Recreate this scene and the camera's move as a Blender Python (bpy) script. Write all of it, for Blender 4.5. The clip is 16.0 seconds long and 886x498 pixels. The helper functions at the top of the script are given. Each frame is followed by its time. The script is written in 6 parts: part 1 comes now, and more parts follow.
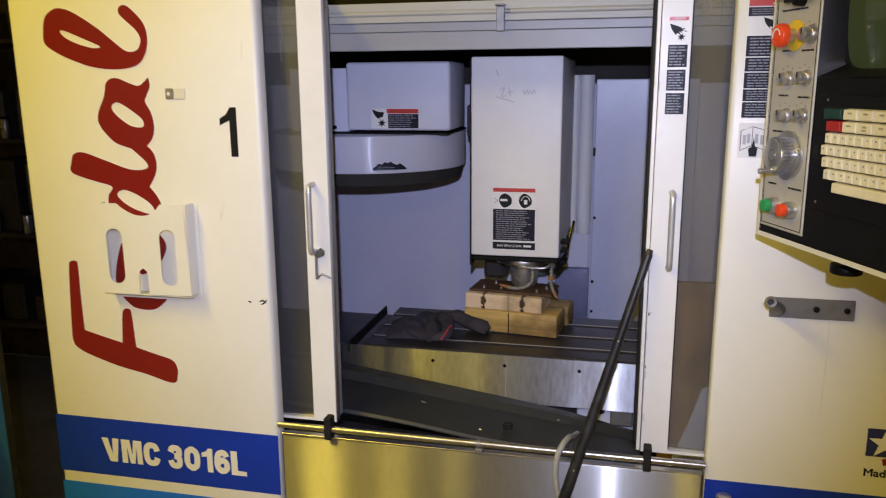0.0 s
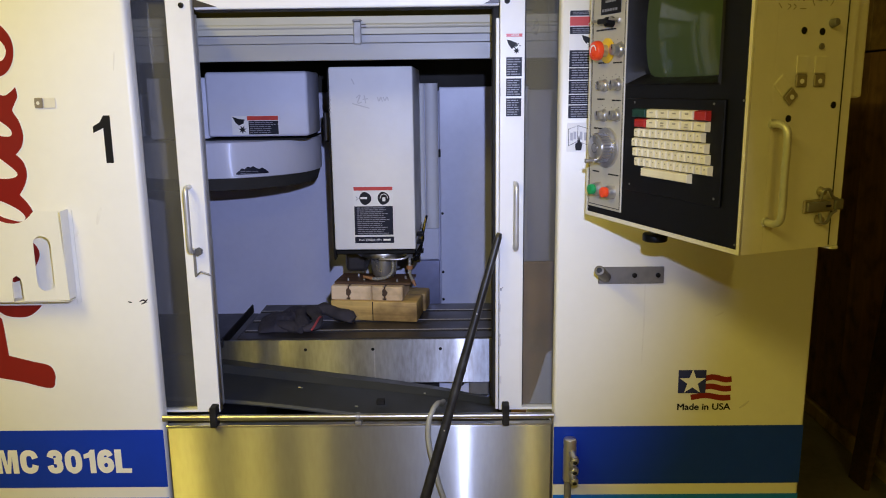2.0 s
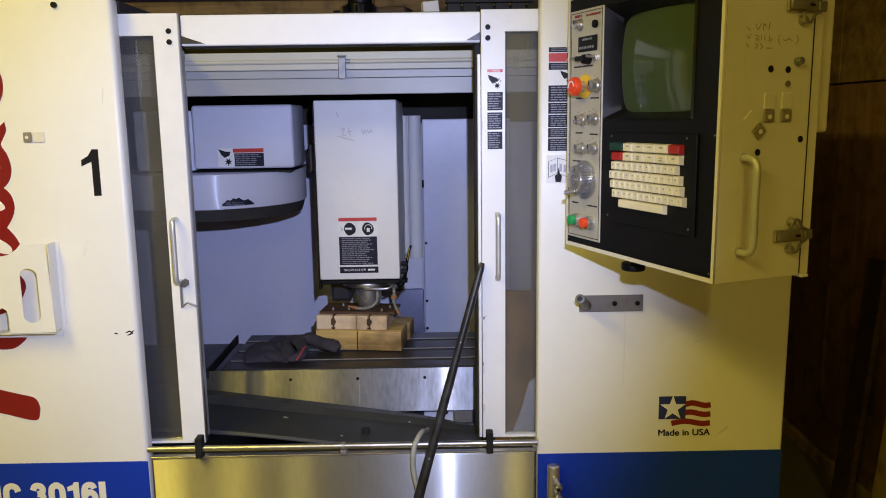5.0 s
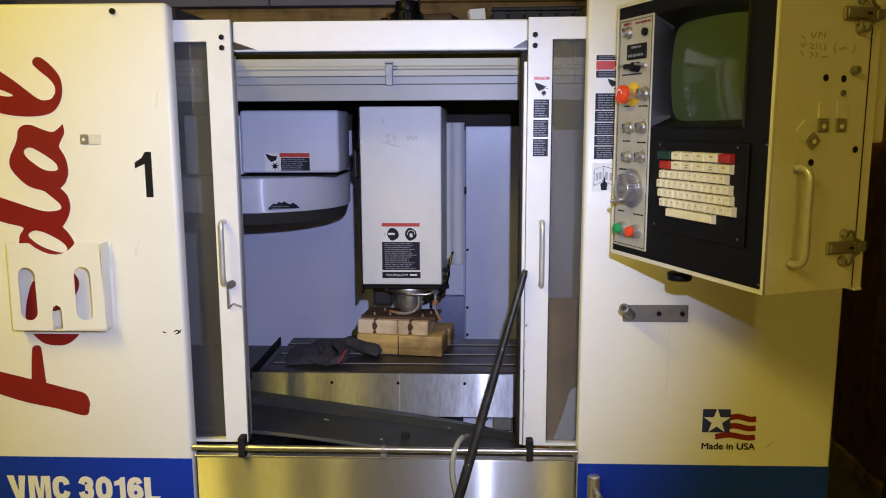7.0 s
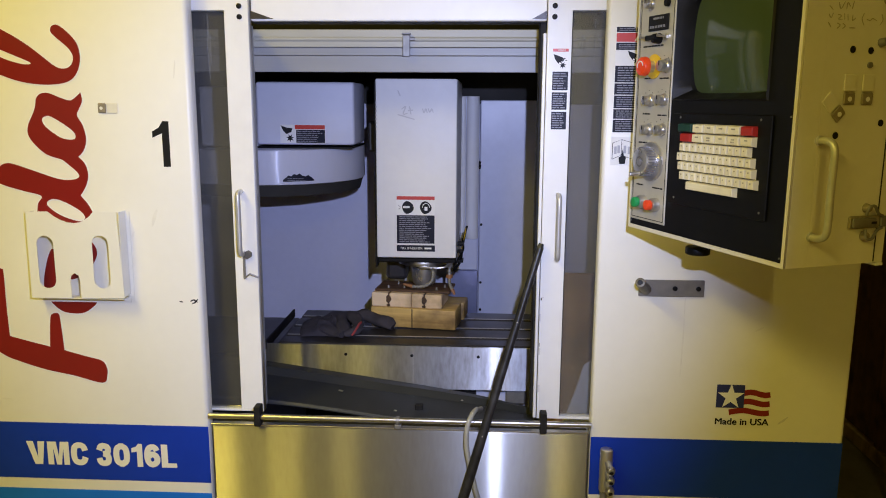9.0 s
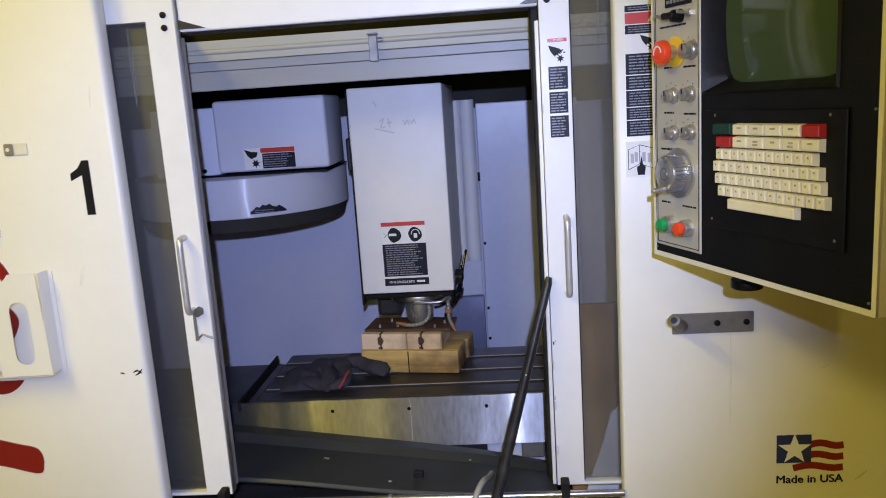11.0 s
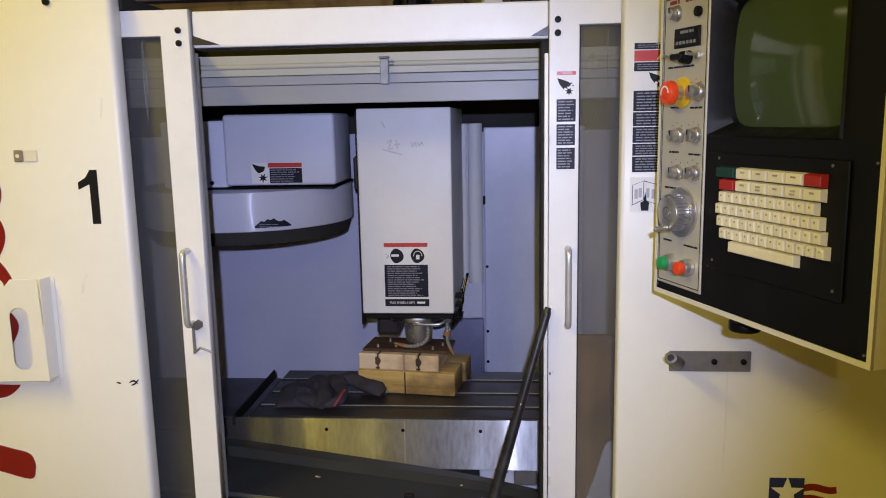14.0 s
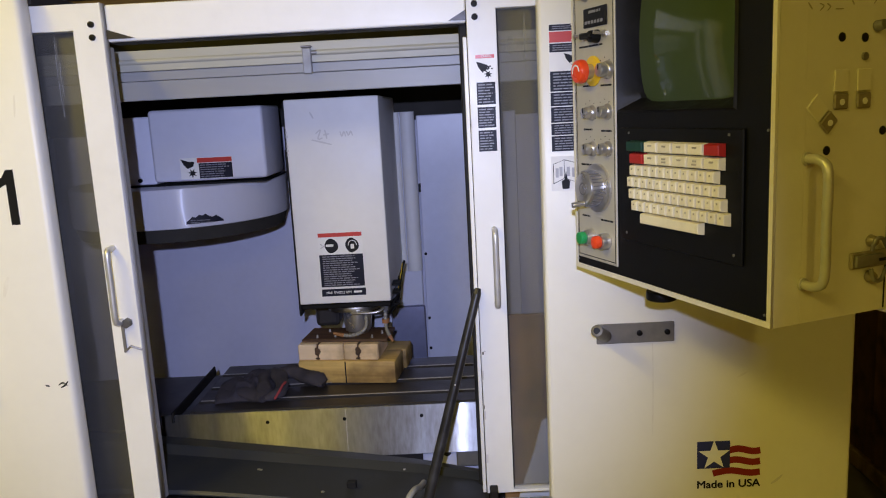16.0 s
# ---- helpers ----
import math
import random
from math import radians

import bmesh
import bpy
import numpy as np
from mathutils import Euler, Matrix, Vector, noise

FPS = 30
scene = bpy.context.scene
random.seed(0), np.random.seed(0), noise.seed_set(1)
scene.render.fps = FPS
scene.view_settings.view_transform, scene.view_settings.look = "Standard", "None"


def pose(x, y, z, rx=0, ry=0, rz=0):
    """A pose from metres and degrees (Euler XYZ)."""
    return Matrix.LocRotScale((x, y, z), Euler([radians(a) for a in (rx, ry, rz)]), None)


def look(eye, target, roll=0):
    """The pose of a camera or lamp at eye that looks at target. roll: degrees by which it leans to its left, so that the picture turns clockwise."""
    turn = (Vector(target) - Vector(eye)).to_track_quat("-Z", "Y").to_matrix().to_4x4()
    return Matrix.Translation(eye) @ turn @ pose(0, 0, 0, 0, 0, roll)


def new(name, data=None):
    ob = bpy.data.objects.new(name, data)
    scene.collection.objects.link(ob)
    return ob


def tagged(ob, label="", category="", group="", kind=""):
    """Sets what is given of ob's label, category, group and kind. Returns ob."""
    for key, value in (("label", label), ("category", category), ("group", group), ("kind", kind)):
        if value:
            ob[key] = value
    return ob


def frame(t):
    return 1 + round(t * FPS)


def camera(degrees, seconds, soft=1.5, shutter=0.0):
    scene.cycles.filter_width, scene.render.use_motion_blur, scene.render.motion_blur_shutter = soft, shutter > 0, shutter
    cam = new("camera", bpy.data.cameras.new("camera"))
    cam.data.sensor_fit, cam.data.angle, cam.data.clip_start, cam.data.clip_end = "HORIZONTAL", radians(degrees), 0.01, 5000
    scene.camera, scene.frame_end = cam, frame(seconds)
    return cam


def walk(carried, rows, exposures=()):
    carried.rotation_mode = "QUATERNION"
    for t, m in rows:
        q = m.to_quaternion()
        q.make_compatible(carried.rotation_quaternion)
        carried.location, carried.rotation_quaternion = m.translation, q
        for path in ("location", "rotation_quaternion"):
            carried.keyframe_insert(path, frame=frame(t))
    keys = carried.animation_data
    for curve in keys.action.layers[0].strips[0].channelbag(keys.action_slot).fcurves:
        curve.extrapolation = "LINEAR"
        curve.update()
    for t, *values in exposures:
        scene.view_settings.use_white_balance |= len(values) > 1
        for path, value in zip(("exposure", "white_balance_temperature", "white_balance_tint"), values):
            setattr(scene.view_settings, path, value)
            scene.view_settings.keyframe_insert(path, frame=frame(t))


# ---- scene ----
cam = camera(59.4, 16.0, 1.0, 0.4)
PATH = [
    (0, (0.031, -0.091, 1.573), (-0.407, 1.814, 1.149), -0.4),
    (0.5, (0.038, -0.134, 1.58), (-0.463, 1.765, 1.204), -0.9),
    (1, (0.011, -0.197, 1.585), (-0.267, 1.745, 1.197), -1.3),
    (1.5, (-0.021, -0.26, 1.574), (-0.143, 1.696, 1.174), -0.9),
    (2, (-0.02, -0.304, 1.572), (-0.041, 1.654, 1.165), -0.7),
    (2.5, (-0.022, -0.323, 1.574), (-0.03, 1.642, 1.199), -0.9),
    (3, (-0.015, -0.33, 1.58), (0.018, 1.638, 1.226), -1.3),
    (3.5, (-0.016, -0.334, 1.577), (0.05, 1.638, 1.248), -1.0),
    (4, (-0.02, -0.336, 1.578), (0.007, 1.637, 1.255), -1.1),
    (4.2, (-0.02, -0.338, 1.585), (-0.002, 1.635, 1.257), -0.9),
    (6.5, (-0.021, -0.337, 1.577), (0.012, 1.633, 1.238), -0.5),
    (7, (-0.034, -0.344, 1.58), (-0.109, 1.63, 1.264), -0.2),
    (7.5, (-0.046, -0.351, 1.574), (-0.124, 1.618, 1.231), 0.1),
    (8, (-0.044, -0.351, 1.57), (-0.134, 1.614, 1.21), 0.5),
    (8.5, (-0.049, -0.348, 1.566), (-0.146, 1.612, 1.179), 0.5),
    (9, (-0.051, -0.346, 1.567), (-0.149, 1.616, 1.195), 0.3),
    (9.2, (-0.05, -0.344, 1.569), (-0.149, 1.619, 1.198), 0.0),
    (11.3, (0.009, 0.067, 1.588), (-0.126, 2.027, 1.216), -4.5),
    (11.5, (-0.024, 0.098, 1.589), (-0.021, 2.065, 1.23), -4.2),
    (12, (-0.15, 0.157, 1.596), (0.04, 2.11, 1.209), -3.2),
    (12.5, (-0.138, 0.182, 1.595), (0.055, 2.147, 1.278), -0.7),
    (13, (-0.057, 0.109, 1.621), (0.063, 2.088, 1.361), -1.0),
    (13.5, (0.004, 0.058, 1.609), (-0.054, 2.03, 1.283), -1.1),
    (14, (0.013, 0.006, 1.608), (-0.149, 1.972, 1.275), -1.1),
    (14.5, (0.031, 0.0, 1.604), (-0.162, 1.96, 1.253), -1.6),
    (15, (0.034, -0.009, 1.602), (-0.145, 1.95, 1.244), -2.5),
    (15.5, (0.052, -0.008, 1.589), (-0.033, 1.954, 1.206), -2.3),
    (16, (0.061, -0.01, 1.593), (0.022, 1.957, 1.237), -3.0),
]
# stops and white balance as the phone's automatic settings drift
GAINS = [
    (0, -0.32, 6910, 10), (0.5, -0.32, 6910, 10), (1, -0.30, 6390, 10), (1.5, -0.29, 6090, 10), (2.5, -0.26, 6090, 10), (3.5, -0.23, 6090, 10),
    (6.5, -0.23, 6390, 10), (7, -0.23, 6390, 10), (8.5, -0.25, 6240, 10), (9, -0.25, 6240, 10), (11.5, -0.26, 5830, 10), (12, -0.14, 5730, 10), (12.5, -0.15, 5730, 10),
    (13, -0.23, 6060, 10), (13.5, -0.33, 6470, 10), (14.5, -0.36, 6570, 10), (15.5, -0.36, 6570, 10), (16, -0.35, 6420, 10),
]
walk(cam, [(t, look(eye, target, roll)) for t, eye, target, roll in PATH], GAINS)

# ---- light ----
world = bpy.data.worlds.new("world")
world.use_nodes = True
world.node_tree.nodes["Background"].inputs[0].default_value = (0.9, 0.75, 0.35, 1)
world.node_tree.nodes["Background"].inputs[1].default_value = 0.008
scene.world = world


def lamp(name, kind, energy, color, m):
    data = bpy.data.lights.new(name, kind)
    data.energy, data.color = energy, color
    ob = new(name, data)
    ob.matrix_world = m
    return ob


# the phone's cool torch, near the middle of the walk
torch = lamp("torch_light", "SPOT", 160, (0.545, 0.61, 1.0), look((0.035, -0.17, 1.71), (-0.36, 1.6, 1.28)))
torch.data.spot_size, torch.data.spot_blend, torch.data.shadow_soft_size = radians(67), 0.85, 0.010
# warm workshop tubes: one up in front of the machine, running towards it, the others farther back
TUBES = (((-1.62, 0.10, 2.93), 46), ((-1.44, -1.4, 2.93), 26), ((-1.00, -1.4, 2.93), 12), ((0.62, -2.6, 2.93), 30))
for spot, watts in TUBES:
    tube_light = lamp("ceiling_tube_light", "AREA", watts, (1.0, 0.78, 0.10), pose(*spot))
    tube_light.data.shape, tube_light.data.size, tube_light.data.size_y = "RECTANGLE", 0.10, 1.2


# ---- materials ----
def material(name):
    mat = bpy.data.materials.new(name)
    mat.use_nodes = True
    nt = mat.node_tree
    return mat, nt, nt.nodes["Principled BSDF"]


def node(nt, kind, **inputs):
    n = nt.nodes.new(kind)
    for key, value in inputs.items():
        n.inputs[key.replace("_", " ")].default_value = value
    return n


def noise_node(nt, scale, detail=4.0, stretch=None):
    tc = nt.nodes.new("ShaderNodeTexCoord")
    n = node(nt, "ShaderNodeTexNoise", Scale=scale, Detail=detail)
    if stretch:
        mp = nt.nodes.new("ShaderNodeMapping")
        mp.inputs["Scale"].default_value = stretch
        nt.links.new(tc.outputs["Object"], mp.inputs["Vector"])
        nt.links.new(mp.outputs["Vector"], n.inputs["Vector"])
    else:
        nt.links.new(tc.outputs["Object"], n.inputs["Vector"])
    return n


def ramp(nt, source, low, high, a, b):
    r = nt.nodes.new("ShaderNodeMapRange")
    r.inputs["From Min"].default_value, r.inputs["From Max"].default_value = low, high
    r.inputs["To Min"].default_value, r.inputs["To Max"].default_value = a, b
    nt.links.new(source, r.inputs["Value"])
    return r.outputs["Result"]


def surface(name, color, rough=0.5, metal=0.0, dirt=0.12, dirt_color=None, scale=6.0, stretch=None, bump=0.05, bump_scale=180.0,
            fine=40.0, vary=0.0, coat=0.0, shine=0.5):
    """Paint, plastic, metal: a base colour with large stains, fine grain, uneven gloss and a fine relief."""
    mat, nt, p = material(name)
    dc = dirt_color or tuple(c * 0.45 for c in color)
    big = noise_node(nt, scale, 6.0, stretch)
    small = noise_node(nt, fine, 3.0, stretch)
    mix = nt.nodes.new("ShaderNodeMix")
    mix.data_type = "RGBA"
    mix.inputs[6].default_value, mix.inputs[7].default_value = (*color, 1), (*dc, 1)
    f1 = ramp(nt, big.outputs["Fac"], 0.45, 0.8, 0.0, dirt * 2.2)
    f2 = ramp(nt, small.outputs["Fac"], 0.35, 0.75, 0.0, dirt * 0.7)
    add = nt.nodes.new("ShaderNodeMath")
    add.operation, add.use_clamp = "ADD", True
    nt.links.new(f1, add.inputs[0])
    nt.links.new(f2, add.inputs[1])
    nt.links.new(add.outputs[0], mix.inputs[0])
    out = mix.outputs[2]
    if vary:
        info = nt.nodes.new("ShaderNodeObjectInfo")
        hsv = nt.nodes.new("ShaderNodeHueSaturation")
        nt.links.new(ramp(nt, info.outputs["Random"], 0, 1, 1 - vary, 1 + vary), hsv.inputs["Value"])
        nt.links.new(out, hsv.inputs["Color"])
        out = hsv.outputs["Color"]
    nt.links.new(out, p.inputs["Base Color"])
    nt.links.new(ramp(nt, big.outputs["Fac"], 0.3, 0.8, rough * 0.85, min(1, rough * 1.25)), p.inputs["Roughness"])
    p.inputs["Metallic"].default_value = metal
    p.inputs["Coat Weight"].default_value = coat
    p.inputs["Specular IOR Level"].default_value = shine
    if bump:
        b = node(nt, "ShaderNodeBump", Strength=bump, Distance=0.002)
        h = noise_node(nt, bump_scale, 2.0, stretch)
        nt.links.new(h.outputs["Fac"], b.inputs["Height"])
        nt.links.new(b.outputs["Normal"], p.inputs["Normal"])
    return mat


def wood(name, light, dark, axis=(1, 14, 14), scale=5.0, rough=0.6, vary=0.1):
    mat, nt, p = material(name)
    grain = noise_node(nt, scale, 8.0, axis)
    grain.inputs["Distortion"].default_value = 0.6
    spots = noise_node(nt, 11.0, 5.0)
    mix = nt.nodes.new("ShaderNodeMix")
    mix.data_type = "RGBA"
    mix.inputs[6].default_value, mix.inputs[7].default_value = (*light, 1), (*dark, 1)
    nt.links.new(ramp(nt, grain.outputs["Fac"], 0.35, 0.7, 0, 1), mix.inputs[0])
    stain = nt.nodes.new("ShaderNodeMix")
    stain.data_type = "RGBA"
    stain.inputs[7].default_value = (*[c * 0.4 for c in dark], 1)
    nt.links.new(mix.outputs[2], stain.inputs[6])
    nt.links.new(ramp(nt, spots.outputs["Fac"], 0.48, 0.72, 0, 0.8), stain.inputs[0])
    info = nt.nodes.new("ShaderNodeObjectInfo")
    hsv = nt.nodes.new("ShaderNodeHueSaturation")
    nt.links.new(ramp(nt, info.outputs["Random"], 0, 1, 1 - vary, 1 + vary), hsv.inputs["Value"])
    nt.links.new(stain.outputs[2], hsv.inputs["Color"])
    nt.links.new(hsv.outputs["Color"], p.inputs["Base Color"])
    p.inputs["Roughness"].default_value = rough
    b = node(nt, "ShaderNodeBump", Strength=0.25, Distance=0.001)
    nt.links.new(grain.outputs["Fac"], b.inputs["Height"])
    nt.links.new(b.outputs["Normal"], p.inputs["Normal"])
    return mat


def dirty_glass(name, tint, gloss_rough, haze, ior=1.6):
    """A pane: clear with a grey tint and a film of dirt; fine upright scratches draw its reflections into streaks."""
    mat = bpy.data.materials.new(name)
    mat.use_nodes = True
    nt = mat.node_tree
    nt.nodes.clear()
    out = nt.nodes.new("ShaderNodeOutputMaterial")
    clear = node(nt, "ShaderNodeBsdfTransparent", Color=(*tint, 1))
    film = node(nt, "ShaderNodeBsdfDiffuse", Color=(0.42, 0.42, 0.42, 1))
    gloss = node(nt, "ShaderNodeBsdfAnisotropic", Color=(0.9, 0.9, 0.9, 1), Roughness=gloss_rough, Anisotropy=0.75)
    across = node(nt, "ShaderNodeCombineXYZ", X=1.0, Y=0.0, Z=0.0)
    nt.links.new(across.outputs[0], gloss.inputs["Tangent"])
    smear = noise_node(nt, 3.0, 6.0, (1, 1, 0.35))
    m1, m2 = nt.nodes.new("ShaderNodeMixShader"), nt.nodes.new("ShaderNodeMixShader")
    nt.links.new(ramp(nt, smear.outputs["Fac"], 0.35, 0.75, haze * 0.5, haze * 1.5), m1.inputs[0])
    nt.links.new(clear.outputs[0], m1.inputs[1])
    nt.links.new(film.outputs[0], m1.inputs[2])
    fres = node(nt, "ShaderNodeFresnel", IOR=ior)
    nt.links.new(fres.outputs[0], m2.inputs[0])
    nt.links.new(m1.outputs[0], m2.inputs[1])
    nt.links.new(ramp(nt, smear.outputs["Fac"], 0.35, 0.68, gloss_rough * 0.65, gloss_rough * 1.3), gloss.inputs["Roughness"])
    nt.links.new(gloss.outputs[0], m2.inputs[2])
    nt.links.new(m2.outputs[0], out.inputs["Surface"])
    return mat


def glowing(name, color, strength):
    mat, nt, p = material(name)
    p.inputs["Base Color"].default_value = (0.8, 0.8, 0.8, 1)
    p.inputs["Emission Color"].default_value = (*color, 1)
    p.inputs["Emission Strength"].default_value = strength
    return mat


CREAM = surface("cream_paint", (0.80, 0.78, 0.70), 0.42, dirt=0.05, dirt_color=(0.45, 0.42, 0.33), scale=4, bump=0.06, bump_scale=260)
CREAM_DARK = surface("cream_paint_pendant", (0.74, 0.70, 0.58), 0.40, dirt=0.07, dirt_color=(0.36, 0.32, 0.2), scale=9, bump=0.06, bump_scale=260)
DOOR_PAINT = surface("white_door_paint", (0.80, 0.79, 0.76), 0.38, dirt=0.06, dirt_color=(0.4, 0.38, 0.34), scale=9, bump=0.05)
HEAD_PAINT = surface("white_head_paint", (0.80, 0.785, 0.765), 0.50, dirt=0.06, dirt_color=(0.35, 0.33, 0.32), scale=7, bump=0.04)
INNER_PAINT = surface("blue_grey_paint", (0.66, 0.66, 0.80), 0.45, dirt=0.10, dirt_color=(0.34, 0.34, 0.46), scale=3, bump=0.05)
PALE_INNER = surface("pale_inner_paint", (0.68, 0.69, 0.80), 0.34, dirt=0.10, dirt_color=(0.3, 0.3, 0.36), scale=4, bump=0.05)
# the cover's grey with the warm lamp light put into its colour
COVER_LIT = surface("warm_lit_cover_paint", (0.47, 0.455, 0.37), 0.45, dirt=0.15, dirt_color=(0.32, 0.30, 0.22), scale=7, stretch=(0.3, 1, 1), bump=0.05)
SATIN = surface("satin_handle_metal", (0.62, 0.61, 0.59), 0.38, metal=0.55, dirt=0.15, scale=30, bump=0.03)
CLIP_GREY = surface("dull_clip_steel", (0.34, 0.34, 0.34), 0.5, metal=0.2, dirt=0.25, scale=30, bump=0.05)
COVER_GREY = surface("grey_cover_paint", (0.34, 0.34, 0.335), 0.42, dirt=0.10, dirt_color=(0.22, 0.22, 0.18), scale=6, stretch=(0.3, 1, 1), bump=0.05)
BLUE_STEEL = surface("bluish_bare_steel", (0.40, 0.42, 0.62), 0.34, metal=0.7, dirt=0.2, scale=6, bump=0.04)
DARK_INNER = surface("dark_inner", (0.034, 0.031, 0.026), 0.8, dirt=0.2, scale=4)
SHEET_GREY = surface("dark_sheet_metal", (0.022, 0.024, 0.026), 0.5, metal=0.0, dirt=0.25, dirt_color=(0.03, 0.03, 0.028), scale=5, bump=0.1)
BLUE = surface("blue_vinyl", (0.008, 0.040, 0.42), 0.38, dirt=0.08, scale=8, bump=0.03, shine=0.25)
CYAN = surface("light_blue_vinyl", (0.008, 0.17, 0.80), 0.38, dirt=0.08, scale=8, bump=0.03)
RED = surface("dark_red_vinyl", (0.22, 0.011, 0.010), 0.36, dirt=0.06, scale=8, bump=0.02)
def brushed(name, color, rough, metal, dirt_color, dirt, sharp):
    """Steel brushed along x: highlights spread up and down into streaks; sharp: the share of its finely brushed gloss."""
    mat = surface(name, color, rough, metal=metal, dirt=dirt, dirt_color=dirt_color, scale=4.0, fine=60, stretch=(1.8, 1.0, 0.45), bump=0.05, bump_scale=9)
    nt = mat.node_tree
    p = nt.nodes["Principled BSDF"]
    p.inputs["Anisotropic"].default_value = 1.0
    along = node(nt, "ShaderNodeCombineXYZ", X=0.0, Y=0.0, Z=1.0)
    nt.links.new(along.outputs[0], p.inputs["Tangent"])
    across = node(nt, "ShaderNodeCombineXYZ", X=1.0, Y=0.0, Z=0.0)
    gloss = node(nt, "ShaderNodeBsdfAnisotropic", Roughness=0.29, Anisotropy=0.90)
    nt.links.new(across.outputs[0], gloss.inputs["Tangent"])
    nt.links.new(p.inputs["Base Color"].links[0].from_socket, gloss.inputs["Color"])
    nt.links.new(p.inputs["Normal"].links[0].from_socket, gloss.inputs["Normal"])
    both = nt.nodes.new("ShaderNodeMixShader")
    both.inputs[0].default_value = sharp
    out = nt.nodes["Material Output"]
    nt.links.new(p.outputs[0], both.inputs[1])
    nt.links.new(gloss.outputs[0], both.inputs[2])
    nt.links.new(both.outputs[0], out.inputs["Surface"])
    return mat


STEEL = brushed("brushed_stainless", (0.40, 0.39, 0.365), 0.48, 0.8, (0.24, 0.22, 0.18), 0.22, 0.38)
PLATE_STEEL = brushed("worn_steel_plate", (0.54, 0.54, 0.54), 0.45, 0.9, (0.24, 0.22, 0.19), 0.50, 0.24)
ROD_STEEL = surface("ground_rod_steel", (0.56, 0.54, 0.50), 0.34, metal=1.0, dirt=0.25, dirt_color=(0.20, 0.17, 0.12), scale=14, bump=0.02)
CAST = surface("oily_cast_iron", (0.046, 0.041, 0.040), 0.38, metal=0.35, dirt=0.3, dirt_color=(0.02, 0.018, 0.016), scale=7, bump=0.2, bump_scale=120)
SLOT_EDGE = surface("worn_slot_edge", (0.50, 0.47, 0.44), 0.4, metal=0.3, dirt=0.3, scale=12, bump=0.1)
CASTING = surface("oily_grey_casting", (0.13, 0.12, 0.10), 0.5, metal=0.2, dirt=0.3, scale=10, bump=0.2)
BLACK = surface("black_plastic", (0.0035, 0.0035, 0.004), 0.45, dirt=0.25, dirt_color=(0.008, 0.008, 0.009), scale=12, bump=0.12, bump_scale=500, shine=0.2)
BLACK_GLOSS = surface("black_bezel_plastic", (0.006, 0.006, 0.008), 0.48, dirt=0.4, dirt_color=(0.014, 0.0135, 0.018), scale=30, bump=0.10, bump_scale=600, shine=0.25)
RUBBER = surface("black_rubber", (0.007, 0.0065, 0.0065), 0.65, shine=0.25, dirt=0.3, dirt_color=(0.03, 0.028, 0.026), scale=18, bump=0.1)
ALUMINIUM = surface("satin_aluminium", (0.58, 0.55, 0.47), 0.40, metal=0.3, dirt=0.08, scale=10, stretch=(1, 1, 0.2), bump=0.03)
PEG_STEEL = surface("dark_peg_steel", (0.15, 0.14, 0.125), 0.5, metal=0.3, dirt=0.3, scale=30, bump=0.05)
TAB_METAL = surface("dull_brown_metal", (0.34, 0.29, 0.21), 0.45, metal=0.3, dirt=0.3, scale=60, bump=0.05)
CHROME = surface("turned_aluminium", (0.60, 0.58, 0.55), 0.30, metal=0.85, dirt=0.1, scale=30, bump=0.03)
BRACKET_GREY = surface("galvanised_bracket", (0.27, 0.26, 0.25), 0.45, metal=0.6, dirt=0.2, scale=20, bump=0.08)
IVORY = surface("ivory_key_plastic", (0.82, 0.75, 0.52), 0.45, dirt=0.08, dirt_color=(0.45, 0.38, 0.2), scale=40, bump=0.03, vary=0.05)
KEY_RED = surface("red_key_plastic", (0.42, 0.02, 0.015), 0.42, dirt=0.1, scale=40, bump=0.03)
KEY_GREEN = surface("green_key_plastic", (0.006, 0.045, 0.03), 0.42, dirt=0.1, scale=40, bump=0.03)
ESTOP_RED = surface("orange_red_plastic", (0.80, 0.07, 0.015), 0.28, dirt=0.05, scale=30, bump=0.0)
BUTTON_GREEN = surface("green_button_plastic", (0.02, 0.30, 0.08), 0.3, dirt=0.05, scale=30, bump=0.0)
YELLOW = surface("yellow_plastic", (0.78, 0.52, 0.02), 0.4, dirt=0.08, scale=30, bump=0.0)
ORANGE = surface("faded_orange_plastic", (0.30, 0.14, 0.06), 0.45, dirt=0.1, scale=30, bump=0.0)
NOZZLE_GREY = surface("grey_nozzle_plastic", (0.25, 0.24, 0.21), 0.4, dirt=0.2, scale=40, bump=0.02)
STICKER_WHITE = surface("sticker_white", (0.82, 0.81, 0.79), 0.4, dirt=0.08, dirt_color=(0.5, 0.46, 0.4), scale=25, bump=0.0)
STICKER_NAVY = surface("sticker_navy", (0.009, 0.010, 0.022), 0.45, dirt=0.1, dirt_color=(0.02, 0.02, 0.03), scale=25, bump=0.0, shine=0.25)
FLAG_NAVY = surface("flag_navy", (0.020, 0.028, 0.15), 0.4, dirt=0.1, scale=25, bump=0.0)
PALE_PRINT = surface("pale_grey_print", (0.44, 0.44, 0.48), 0.45, dirt=0.1, scale=25, bump=0.0)
STICKER_RED = surface("sticker_red", (0.55, 0.045, 0.03), 0.38, dirt=0.08, scale=25, bump=0.0)
INK = surface("black_ink", (0.008, 0.008, 0.010), 0.5, shine=0.25, dirt=0.1, scale=20, bump=0.0)
GREY_INK = surface("grey_print", (0.24, 0.24, 0.28), 0.45, dirt=0.1, scale=20, bump=0.0)
